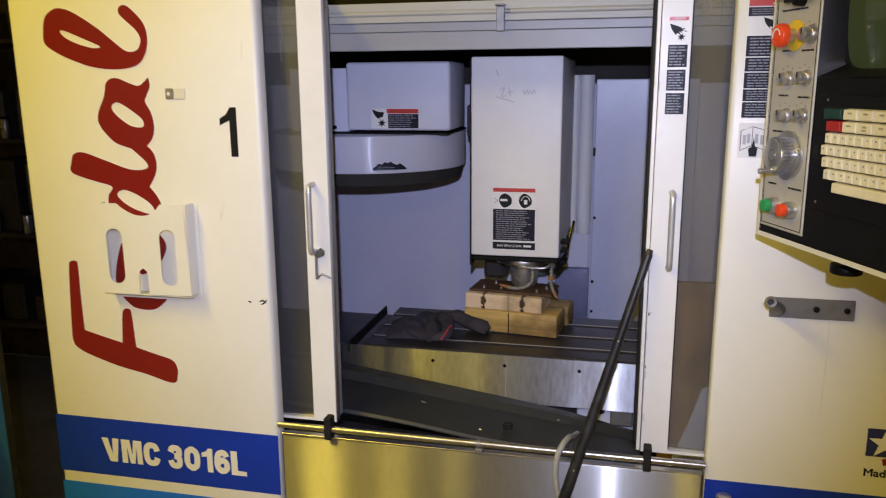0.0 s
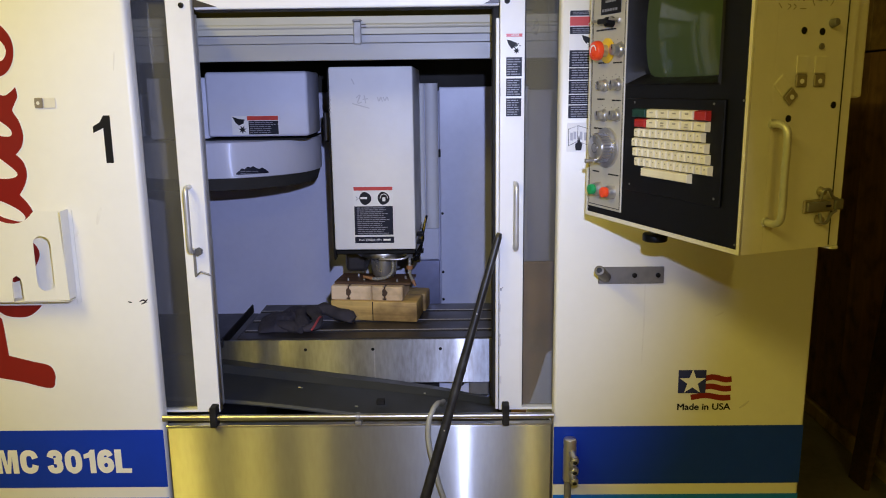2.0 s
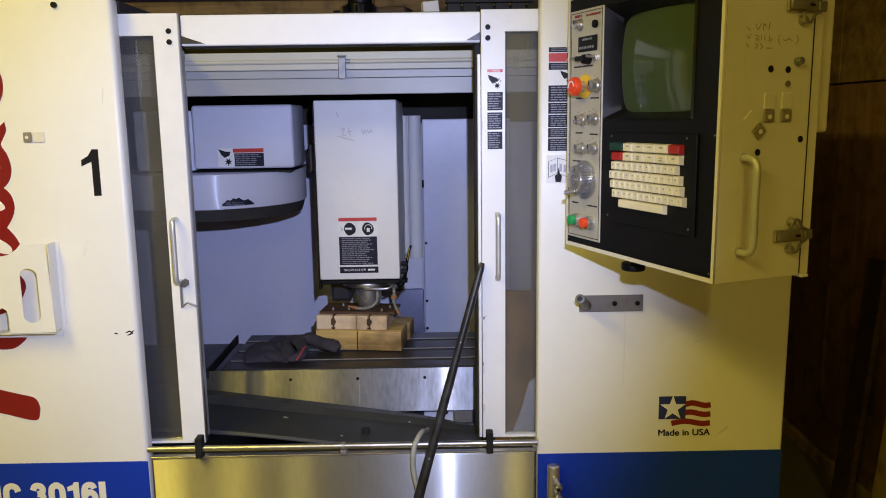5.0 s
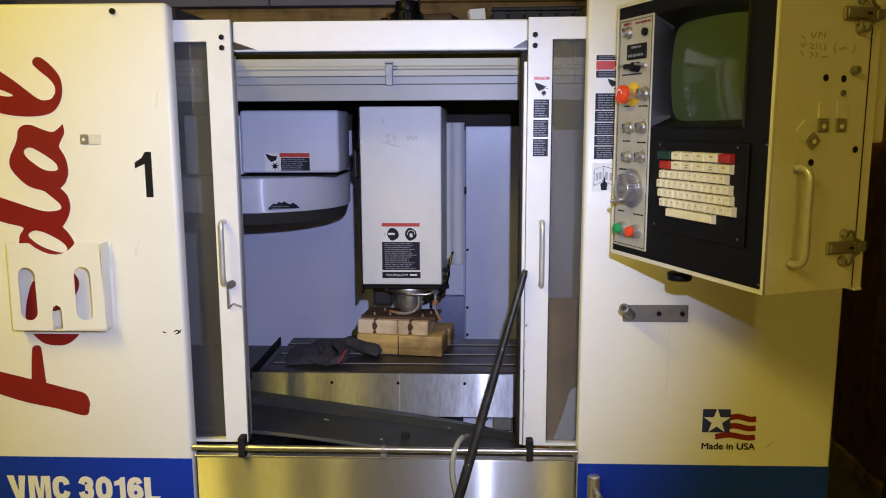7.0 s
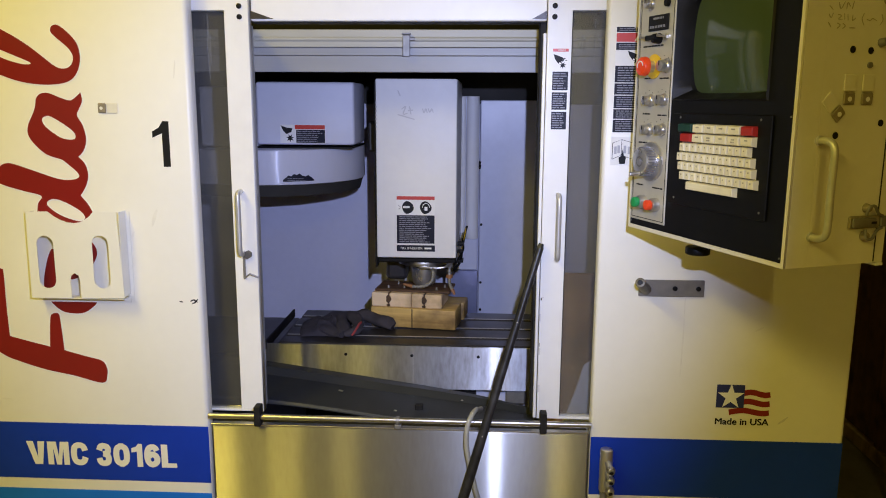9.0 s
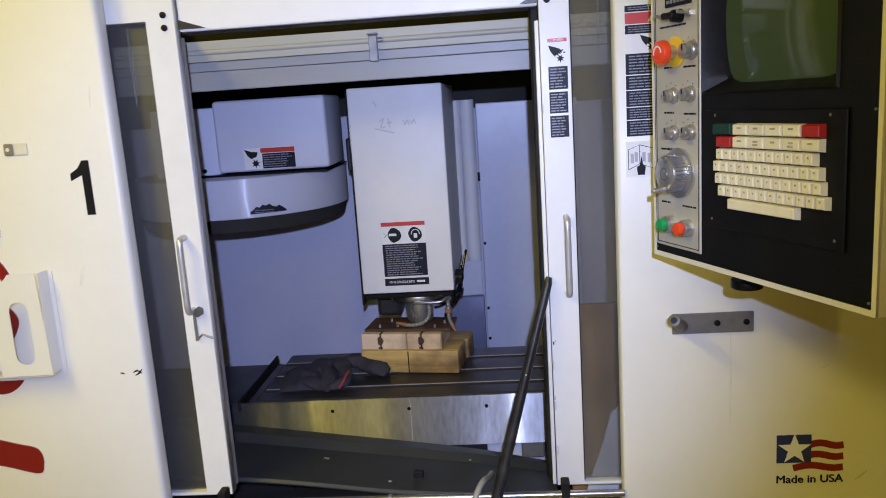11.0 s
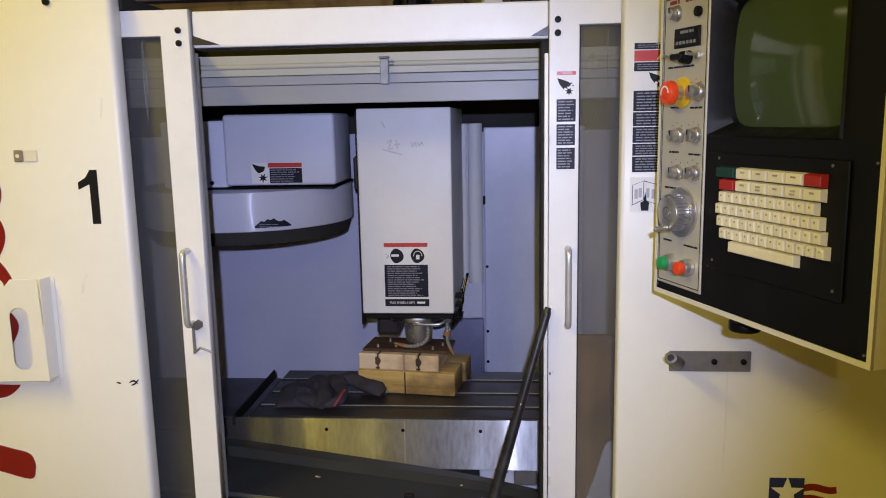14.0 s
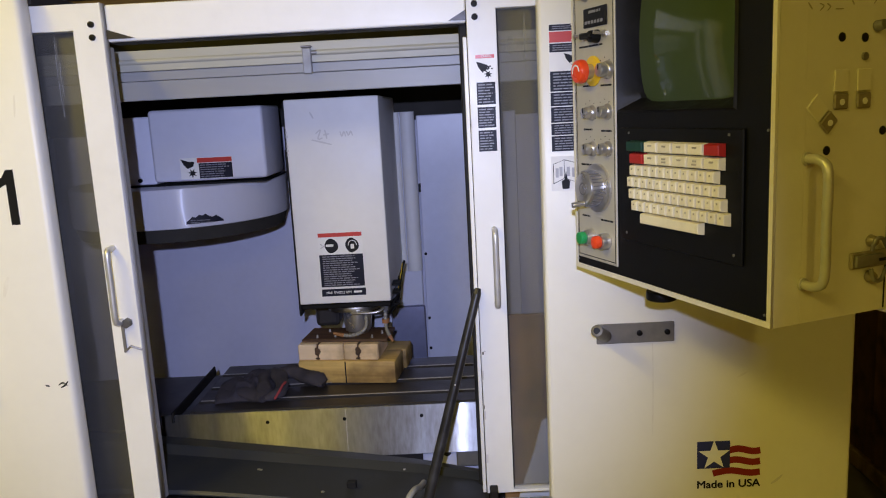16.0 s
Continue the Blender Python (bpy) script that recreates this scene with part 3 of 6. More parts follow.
# stainless apron, sill and guide rod
part("apron", box(-0.744, 0.229, 1.520, 1.54, 0.08, 0.740, 0.004, 2), STEEL, mill, "brushed stainless front apron")
part("sill", box(-0.744, 0.229, 1.541, 1.570, 0.715, 0.735, 0.002), DARK_INNER, mill, "dark oily sill")
part("sill_lip", box(-0.744, 0.229, 1.517, 1.535, 0.7405, 0.7445, 0.001), ROD_STEEL, mill)
part("guide_rod", cyl((-0.747, 1.513, 0.768), (0.232, 1.513, 0.768), 0.0075), ROD_STEEL, mill, "bright steel guide rod", True)
for x in (-0.618, 0.112):
    part("rod_bracket", box(x - 0.0085, x + 0.0085, 1.500, 1.530, 0.7455, 0.799, 0.002), RUBBER, mill, "black rod bracket")
cl = part("rod_clamp", box(-0.266, -0.248, 1.507, 1.530, 0.745, 0.757, 0.002), BRACKET_GREY, mill, "small steel rod clamp")
part("clamp_strap", cyl((-0.2615, 1.513, 0.768), (-0.2525, 1.513, 0.768), 0.0105), BRACKET_GREY, cl, "", True)
# paint stripes
part("stripe", box(XL + 0.001, -0.7520, 1.5158, 1.5169, 0.578, 0.735), BLUE, mill, "wide dark blue stripe")
part("stripe", box(XL + 0.001, -0.7520, 1.5158, 1.5169, 0.40, 0.548), CYAN, mill, "light blue stripe")
part("stripe", box(0.2335, XR - 0.001, 1.5158, 1.5169, 0.578, 0.735), BLUE, mill, "wide dark blue stripe")
part("stripe", box(0.2335, XR - 0.001, 1.5158, 1.5169, 0.40, 0.548), CYAN, mill, "light blue stripe")
# model letters, drawn as heavy block shapes on a grid of 0.5 mm steps
BLOCKS = (
    [(40, 1), (76, 1), (98, 0.30), (102, 1), (138, 1), (122, 0), (80, 0)],
    [(152, 0), (152, 1), (200, 1), (211, 0.35), (222, 1), (268, 1), (268, 0), (238, 0), (238, 0.75), (224, 0), (198, 0), (183, 0.75), (183, 0)],
    [(632, 0), (662, 0), (662, 1), (640, 1), (630, 0.88), (604, 0.80), (604, 0.62), (632, 0.66)],
    [(762, 0), (762, 1), (796, 1), (796, 0.19), (843, 0.19), (843, 0)],
)
CURVED = (
    [(355, 0.64), (346, 0.82), (322, 0.88), (300, 0.78), (294, 0.5), (300, 0.22), (322, 0.12), (346, 0.18), (355, 0.36)],
    [(431, 0.68), (440, 0.84), (457, 0.88), (474, 0.83), (479, 0.70), (472, 0.57), (452, 0.53)],
    [(452, 0.53), (474, 0.48), (480, 0.32), (474, 0.17), (457, 0.12), (438, 0.16), (430, 0.34)],
    [(560, 0.875), (550, 0.88), (528, 0.78), (522, 0.5), (528, 0.22), (550, 0.12), (560, 0.125)],
    [(540, 0.125), (550, 0.12), (572, 0.22), (578, 0.5), (572, 0.78), (550, 0.88), (540, 0.875)],
    [(739, 0.72), (730, 0.85), (713, 0.88), (694, 0.78), (687, 0.5), (692, 0.24), (712, 0.12), (734, 0.20), (740, 0.34), (733, 0.50), (713, 0.56), (692, 0.46)],
)


def letter_grid(pts):
    return [(-1.2435 + (u - 40) * 0.000502, 0.618 + v * 0.0645) for u, v in pts]


words = None
for pts in BLOCKS:
    words = join(words, plate([letter_grid(pts)], 0.0006))
for k, pts in enumerate(CURVED):
    words = join(words, ribbon(letter_grid(pts), (0.0160, 0.0160), 0.0006 + 0.00003 * k, 0.0006 + 0.00003 * k + 0.00001, 6, False))
part("model_lettering", on_front(words, 1.5156), CREAM, mill, "white block letters")
digit = [(-0.8095, 1.408), (-0.8095, 1.518), (-0.8245, 1.518), (-0.8340, 1.503), (-0.8510, 1.493), (-0.8510, 1.478), (-0.8270, 1.489), (-0.8270, 1.408)]
part("number", on_front(plate([digit], 0.0006), 1.5165), INK, mill, "black painted number")
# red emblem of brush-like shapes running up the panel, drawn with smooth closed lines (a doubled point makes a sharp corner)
SWASH = [(-1.283, 1.686), (-1.274, 1.721), (-1.248, 1.739), (-1.217, 1.737), (-1.181, 1.720), (-1.140, 1.694), (-1.105, 1.667), (-1.079, 1.647), (-1.060, 1.641), (-1.041, 1.647), (-1.032, 1.667), (-1.042, 1.688), (-1.068, 1.711), (-1.082, 1.726), (-1.079, 1.739), (-1.064, 1.742), (-1.042, 1.726), (-1.021, 1.700), (-1.015, 1.671), (-1.021, 1.641), (-1.038, 1.617), (-1.065, 1.606), (-1.110, 1.603), (-1.162, 1.609), (-1.214, 1.625), (-1.256, 1.644), (-1.281, 1.662)]
SWASH_EYE = [(-1.238, 1.690), (-1.222, 1.689), (-1.174, 1.670), (-1.137, 1.654), (-1.157, 1.651), (-1.198, 1.662), (-1.228, 1.676)]
BOWL = [(-1.132, 1.571), (-1.119, 1.582), (-1.100, 1.583), (-1.071, 1.572), (-1.049, 1.566), (-1.035, 1.573), (-1.021, 1.585), (-1.021, 1.585), (-1.019, 1.564), (-1.029, 1.544), (-1.034, 1.530), (-1.022, 1.507), (-1.016, 1.475), (-1.023, 1.448), (-1.039, 1.430), (-1.057, 1.418), (-1.086, 1.425), (-1.119, 1.436), (-1.145, 1.459), (-1.160, 1.483), (-1.158, 1.506), (-1.144, 1.533), (-1.136, 1.552)]
BOWL_EYE = [(-1.122, 1.520), (-1.113, 1.528), (-1.099, 1.527), (-1.070, 1.510), (-1.046, 1.491), (-1.042, 1.477), (-1.053, 1.472), (-1.077, 1.476), (-1.102, 1.492), (-1.118, 1.507)]
ARM = [(-1.245, 1.388), (-1.238, 1.406), (-1.223, 1.413), (-1.202, 1.411), (-1.153, 1.395), (-1.094, 1.376), (-1.060, 1.374), (-1.041, 1.381), (-1.046, 1.394), (-1.066, 1.412), (-1.080, 1.426), (-1.065, 1.436), (-1.041, 1.431), (-1.023, 1.412), (-1.018, 1.384), (-1.026, 1.358), (-1.041, 1.335), (-1.041, 1.335), (-1.024, 1.314), (-1.013, 1.292), (-1.013, 1.292), (-1.033, 1.277), (-1.064, 1.261), (-1.091, 1.264), (-1.115, 1.276), (-1.138, 1.291), (-1.155, 1.291), (-1.155, 1.291), (-1.151, 1.314), (-1.141, 1.333), (-1.185, 1.345), (-1.237, 1.360), (-1.249, 1.371)]
ARM_EYE = [(-1.129, 1.315), (-1.112, 1.326), (-1.084, 1.319), (-1.048, 1.299), (-1.034, 1.281), (-1.045, 1.271), (-1.068, 1.275), (-1.095, 1.285), (-1.118, 1.300)]
HOOK = [(-1.124, 1.200), (-1.140, 1.174), (-1.155, 1.110), (-1.146, 1.072), (-1.118, 1.042), (-1.090, 1.034), (-1.060, 1.035), (-1.037, 1.047), (-1.021, 1.066), (-1.045, 1.078), (-1.080, 1.078), (-1.108, 1.092), (-1.116, 1.120), (-1.112, 1.165)]
STEM = [(-1.284, 1.127), (-1.277, 1.145), (-1.263, 1.147), (-1.258, 1.135), (-1.259, 1.046), (-1.258, 0.970), (-1.258, 0.970), (-1.208, 0.957), (-1.154, 0.944), (-1.154, 0.944), (-1.147, 1.016), (-1.140, 1.031), (-1.125, 1.032), (-1.121, 1.014), (-1.117, 0.935), (-1.117, 0.935), (-1.062, 0.920), (-1.021, 0.909), (-1.009, 0.891), (-1.009, 0.871), (-1.023, 0.849), (-1.096, 0.867), (-1.170, 0.882), (-1.236, 0.902), (-1.275, 0.918), (-1.294, 0.939), (-1.293, 1.001)]


def closed_line(pts):
    return [(p.x, p.y) for p in spline([(*p, 0) for p in pts], 5, True)]


for k, lines in enumerate(((SWASH, SWASH_EYE), (BOWL, BOWL_EYE), (ARM, ARM_EYE), (HOOK,), (STEM,))):
    for pts in lines:
        rim = ribbon(pts + pts[:1], (0.007, 0.007), 0.0004 + 0.00004 * k, 0.00044 + 0.00004 * k, 5, False)
        part("emblem_outline", on_front(rim, YF), STICKER_WHITE, mill, "thin white outline of the red stroke")
    red_shape = moved(plate([closed_line(pts) for pts in lines], 0.0004), Matrix.Translation((0, 0, 0.0010 + 0.00005 * k)))
    part("emblem_stroke", on_front(red_shape, YF), RED, mill, "dark red painted stroke")
loop = [(-1.118, 1.190), (-1.084, 1.226), (-1.046, 1.222), (-1.024, 1.200), (-1.027, 1.178), (-1.050, 1.146), (-1.080, 1.132)]
part("emblem_stroke", on_front(ribbon(loop, (0.020, 0.024, 0.020), 0.0014, 0.0016), YF), RED, mill, "dark red painted stroke")
# flag emblem with its words
flag = part("flag_field", box(0.539, 0.607, 1.5158, 1.5168, 0.822, 0.882), FLAG_NAVY, mill, "dark blue emblem field")
star = [((0.034 if k % 2 == 0 else 0.0135) * math.sin(k * math.pi / 5) + 0.574, (0.034 if k % 2 == 0 else 0.0135) * math.cos(k * math.pi / 5) + 0.851) for k in range(10)]
part("star", on_front(plate([star], 0.0004), 1.5152), STICKER_WHITE, flag, "white star")
for k, (x0, z) in enumerate(((0.598, 0.860), (0.590, 0.836), (0.572, 0.812))):
    pts = [(x0 + (0.670 - x0) * i / 6, z + 0.0035 * math.sin(i * 1.05 - 0.6)) for i in range(7)]
    part("flag_stripe", on_front(ribbon(pts, (0.0145, 0.0145), 0.0008, 0.0009, 8, False), YF), RED, flag, "wavy red stripe")
origin = None
for k, (dx, dz) in enumerate(((0, 0), (0.0006, 0), (-0.0006, 0), (0, 0.0005), (0, -0.0005))):
    origin = join(origin, moved(lettering("Made in USA", 0.131, 0.0165), Matrix.Translation((0.540 + dx, 0.7775 + dz, 0.00002 * k))))
part("lettering", on_front(origin, 1.5166), INK, mill, "small black words")
part("scuff", on_front(ribbon([(0.695, 0.782), (0.706, 0.790), (0.717, 0.800)], (0.003, 0.006, 0.002), 0.0003, 0.0004), YF), PENCIL, mill)
for pts in ([(-0.808, 1.070), (-0.800, 1.068)], [(-0.780, 1.070), (-0.771, 1.074), (-0.763, 1.068)], [(-0.776, 1.064), (-0.768, 1.068), (-0.761, 1.076)]):
    part("paint_chip", on_front(ribbon(pts, (0.002, 0.004, 0.002), 0.0003, 0.0004, 4), YF), INK, mill, "dark chip in the paint")
for x, z in ((-0.88, 1.846), (-1.28, 1.846)):
    part("bolt", cyl((x, 1.518, z), (x, 1.512, z), 0.007, seg=12), BLACK, mill, "black bolt head", True)


def warning_label(parent, x0, x1, z0, z1, y, scheme, seed):
    """A warning sticker: bands of red, white pictogram and navy print, from top to bottom."""
    back = part("warning_label", box(x0, x1, y - 0.0006, y, z0, z1), STICKER_WHITE, parent, "warning sticker with pictograms and print")
    z = z1
    h = z1 - z0
    for kind, share in scheme:
        zt, z = z, z - h * share
        pad = (x1 - x0) * 0.04
        if kind == "red":
            part("red_band", box(x0 + pad * 0.3, x1 - pad * 0.3, y - 0.0012, y - 0.0007, z + 0.001, zt - 0.001), STICKER_RED, back)
        elif kind == "navy":
            part("print_field", box(x0 + pad * 0.3, x1 - pad * 0.3, y - 0.0012, y - 0.0007, z + 0.001, zt - 0.001), STICKER_NAVY, back)
            rows = max(1, round((zt - z) / 0.0066))
            part("fine_print", bars(x0 + pad * 2, x1 - pad * 2, z + 0.003, zt - 0.003, rows, y - 0.0013, seed, 0.42), GREY_INK, back)
        elif kind == "blades":
            w = x1 - x0
            cx, cz, s = (x0 + x1) / 2, (z + zt) / 2, min(w, zt - z)
            hand = ((-0.46, 0.46), (-0.20, 0.38), (0.12, 0.26), (0.24, 0.12), (0.10, 0.12), (0.18, -0.02), (0.04, 0.04), (0.06, -0.10), (-0.08, -0.02), (-0.12, -0.14), (-0.24, 0.0), (-0.36, 0.16))
            fist = plate([[(cx + px * s, cz + pz * s) for px, pz in hand]], 0.0004)
            part("pictogram", on_front(fist, y - 0.001), INK, back)
            cog = [(cx + 0.14 * s + (0.22 if k % 2 else 0.1) * s * math.sin(k * math.pi / 7), cz - 0.22 * s + (0.22 if k % 2 else 0.1) * s * math.cos(k * math.pi / 7)) for k in range(14)]
            part("pictogram", on_front(plate([cog], 0.0004), y - 0.001), INK, back)
            for dx, dz in ((0.2, 0.16), (0.3, 0.04), (0.12, 0.06)):
                part("pictogram", box(cx + dx * s, cx + (dx + 0.1) * s, y - 0.0012, y - 0.0007, cz + dz * s, cz + (dz + 0.06) * s), INK, back)
        elif kind == "discs":
            w = x1 - x0
            cz, s = (z + zt) / 2, (zt - z)
            for cx, ears in ((x0 + w * 0.30, False), (x0 + w * 0.76, True)):
                shape = [(cx + 0.37 * s * math.cos(a) * (1 + 0.08 * math.cos(2 * a + 0.6)), cz + 0.43 * s * math.sin(a) * (1 + 0.06 * math.cos(3 * a))) for a in (2 * math.pi * i / 20 for i in range(20))]
                part("pictogram", on_front(plate([shape], 0.0004), y - 0.001), INK, back)
                if ears:
                    arc = [(cx + 0.02 * s + 0.24 * s * math.cos(a), cz + 0.28 * s * math.sin(a)) for a in (math.pi * i / 8 for i in range(9))]
                    part("pictogram_band", on_front(ribbon(arc, (0.0018, 0.0018), 0.0005, 0.0007, 2), y - 0.0014), STICKER_WHITE, back)
                    part("pictogram_band", box(cx - 0.08 * s, cx + 0.12 * s, y - 0.0022, y - 0.0017, cz - 0.20 * s, cz + 0.06 * s, 0.001), STICKER_WHITE, back)
                else:
                    part("pictogram_band", box(cx - 0.32 * s, cx + 0.12 * s, y - 0.0022, y - 0.0017, cz - 0.04 * s, cz + 0.10 * s, 0.001), STICKER_WHITE, back)
                    for dz in (0.12, -0.12):
                        part("pictogram", on_front(ribbon([(cx - 0.62 * s, cz + dz * s), (cx - 0.46 * s, cz)], (0.001, 0.001), 0.0003, 0.0004, 1), y - 0.0012 - 0.0002 * (dz > 0)), INK, back)
    return back


# sticker on the panel behind the control pendant
st = warning_label(mill, 0.252, 0.340, 1.498, 1.739, YF, (("navy", 0.055), ("red", 0.09), ("navy", 0.075), ("blades", 0.14), ("navy", 0.165), ("navy", 0.115), ("navy", 0.13), ("navy", 0.10), ("navy", 0.13)), 3)
part("lettering", on_front(moved(lettering("TU", 0.016, 0.0095), Matrix.Translation((0.293, 1.7275, 0))), 1.5155), STICKER_WHITE, st)
part("warning_triangle", on_front(plate([[(0.294, 1.7075), (0.312, 1.7075), (0.303, 1.7215)]], 0.0004), 1.5155), STICKER_WHITE, st, "small white triangle")
book = part("manual_label", box(0.250, 0.330, 1.5162, 1.5169, 1.422, 1.489), STICKER_WHITE, mill, "white sticker with a drawn book and hand")
for pts in ([(0.255, 1.436), (0.255, 1.474), (0.276, 1.482), (0.276, 1.446), (0.255, 1.436)], [(0.276, 1.446), (0.304, 1.436), (0.304, 1.474), (0.276, 1.482)]):
    part("pictogram", on_front(ribbon(pts, (0.0012, 0.0012), 0.0003, 0.0005, 1), 1.5160), INK, book)
for x0, z0 in ((0.259, 1.448), (0.2665, 1.4505), (0.281, 1.450), (0.291, 1.448)):
    part("grey_field", box(x0, x0 + 0.006, 1.5156, 1.5160, z0, z0 + 0.018), PALE_PRINT, book)
part("pictogram", on_front(plate([[(0.272, 1.425), (0.270, 1.440), (0.276, 1.444), (0.279, 1.461), (0.282, 1.445), (0.287, 1.440), (0.285, 1.425)]], 0.0004), 1.5150), INK, book)


# ---- sliding doors ----
def sliding_door(x0, x1, gx0, gx1, pane, label):
    """Door with a steel frame from x0 to x1 round a pane from gx0 to gx1."""
    d = thing("sliding_door", ((x0 + x1) / 2, 1.585, 0.7585), label, "sliding door", "machine doors")
    hole = [(gx0, 0.765), (gx1, 0.765), (gx1, 1.781), (gx0, 1.781)]
    part("frame", on_front(plate([[(x0, 0.7585), (x1, 0.7585), (x1, 1.832), (x0, 1.832)], hole], 0.024, 0.0012), 1.583), DOOR_PAINT, d, "white painted steel frame")
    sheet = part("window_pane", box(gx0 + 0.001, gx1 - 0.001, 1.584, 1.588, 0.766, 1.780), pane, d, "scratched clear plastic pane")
    sheet.visible_shadow = False
    g = bmesh.new()
    for a, b, c, e in ((gx0, gx0 + 0.003, 0.7655, 1.7805), (gx1 - 0.003, gx1, 0.7655, 1.7805)):
        box(a, b, 1.5785, 1.5835, c, e, bm=g)
    part("gasket", g, RUBBER, d, "black rubber gasket")
    return d


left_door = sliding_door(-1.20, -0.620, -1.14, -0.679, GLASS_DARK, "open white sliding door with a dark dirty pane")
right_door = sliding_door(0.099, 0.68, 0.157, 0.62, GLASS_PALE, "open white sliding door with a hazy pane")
# bright reflections near the panes' upper edges, drawn as thin pale ribbons
for d, x, z0, z1, w in ((left_door, -0.724, 1.615, 1.772, 0.006), (left_door, -0.719, 1.655, 1.725, 0.003), (right_door, 0.2135, 1.640, 1.770, 0.0035), (right_door, 0.185, 1.690, 1.722, 0.020)):
    part("scuff", on_front(ribbon([(x, z0), (x - 0.001, (z0 + z1) / 2), (x, z1)], (w * 0.3, w, w * 0.5), 0.0, 0.0001, 6), 1.5838), PANE_GLINT, d, "pale streak drawn as a reflection in the pane").visible_shadow = False
for d, x in ((left_door, -0.641), (right_door, 0.115)):
    for z in (1.791, 1.766):
        part("bolt", cyl((x, 1.571, z), (x, 1.5655, z), 0.0064, seg=14, bevel=0.001), BLACK, d, "black bolt head", True)
part("edge_channel", box(-0.634, -0.6245, 1.597, 1.625, 0.76, 1.75, 0.001), COVER_GREY, left_door)
part("edge_channel", box(0.090, 0.0975, 1.574, 1.5945, 0.7585, 1.729, 0.001), DOOR_PAINT, right_door)
part("brush_seal", box(0.083, 0.099, 1.5965, 1.645, 0.765, 1.78, 0.002), RUBBER, right_door, "dark brush seal behind the door edge")


def pull_handle(parent, x, z0, z1, y, bow):
    pts = [(x, y, z1), (x + 0.0, y - bow * 0.75, z1 - 0.001), (x, y - bow, z1 - 0.016), (x, y - bow, (z0 + z1) / 2), (x, y - bow, z0 + 0.016), (x, y - bow * 0.75, z0 + 0.001), (x, y, z0)]
    return part("handle", sweep(spline(pts, 6), 0.0065), SATIN, parent, "satin metal pull handle", True)


pull_handle(right_door, 0.137, 1.186, 1.343, 1.571, 0.032)
pull_handle(left_door, -0.655, 1.186, 1.343, 1.571, 0.032)
hook = part("latch_hook", on_front(plate([[(-0.657, 1.120), (-0.651, 1.120), (-0.651, 1.180), (-0.657, 1.180)]], 0.003), 1.566), BRACKET_GREY, left_door, "bent steel latch hook")
part("hook_blade", sweep([(-0.654, 1.562, 1.121), (-0.638, 1.558, 1.134), (-0.616, 1.562, 1.124)], 0.0025, 8), BRACKET_GREY, hook)
part("hook_bolt", cyl((-0.643, 1.571, 1.183), (-0.643, 1.556, 1.183), 0.0105, seg=6, bevel=0.001), CASTING, hook)
ws = warning_label(right_door, 0.113, 0.151, 1.595, 1.694, 1.5705, (("red", 0.09), ("blades", 0.45), ("navy", 0.46)), 5)
part("lettering", on_front(moved(lettering("VAARA", 0.020, 0.0052), Matrix.Translation((0.124, 1.6875, 0))), 1.5690), STICKER_WHITE, ws)
warning_label(right_door, 0.113, 0.150, 1.549, 1.592, 1.5705, (("navy", 1.0),), 6)
warning_label(right_door, 0.113, 0.150, 1.502, 1.546, 1.5705, (("navy", 1.0),), 7)
for z, w in ((0.93, 0.004), (1.02, 0.003), (0.83, 0.005), (1.55, 0.002)):
    part("paint_chip", box(0.0995, 0.0995 + w, 1.5695, 1.5708, z, z + 0.02, 0.0005), PENCIL, right_door)

for x, z, w, h in ((0.1010, 1.075, 0.0035, 0.007), (0.1060, 1.081, 0.002, 0.003), (0.1000, 0.953, 0.002, 0.010)):
    part("paint_chip", box(x, x + w, 1.5696, 1.5708, z, z + h, 0.0005), INK, right_door, "dark chip in the paint")
part("scratch", on_front(ribbon([(0.112, 1.492), (0.1085, 1.478), (0.108, 1.462)], (0.0016, 0.0022, 0.001), 0.0003, 0.0005, 4), 1.571), PENCIL, right_door, "grey scratch in the paint")

# ---- rolled way cover above the opening ----
cover = thing("way_cover", (-0.28, 1.82, 1.64), "grey folded sheet cover with a steel clip", "cover")
# the top slat and ridge take the paler, yellower copy, as if lit
for z0, z1, y0, y1 in ((1.7105, 1.7565, 1.792, 1.800), (1.6890, 1.7098, 1.797, 1.805), (1.6455, 1.6883, 1.800, 1.808)):
    part("slat", box(-1.30, 0.78, y0, y1 + 0.012, z0, z1, 0.0015, 2), COVER_LIT if z1 > 1.75 else COVER_GREY, cover, "upper slat with warm light in its colour" if z1 > 1.75 else "")
# added black strip: the shade in the gap behind the header
part("top_seal", box(-1.30, 0.78, 1.806, 1.8135, 1.757, 1.834, 0.001), RUBBER, cover, "black strip for the shaded gap above the slats")
part("ridge", cyl((-1.30, 1.7935, 1.7315), (0.78, 1.7935, 1.7315), 0.0065, seg=16), COVER_LIT, cover, "", True)
clip = part("clip", box(-0.2680, -0.2480, 1.780, 1.7915, 1.685, 1.742, 0.002), CLIP_GREY, cover, "small bent steel clip")
part("clip_bolt", cyl((-0.2475, 1.786, 1.731), (-0.236, 1.786, 1.731), 0.005, seg=10), BRACKET_GREY, clip)
part("clip_top", box(-0.270, -0.246, 1.777, 1.7915, 1.7425, 1.747, 0.0015), BRACKET_GREY, clip)

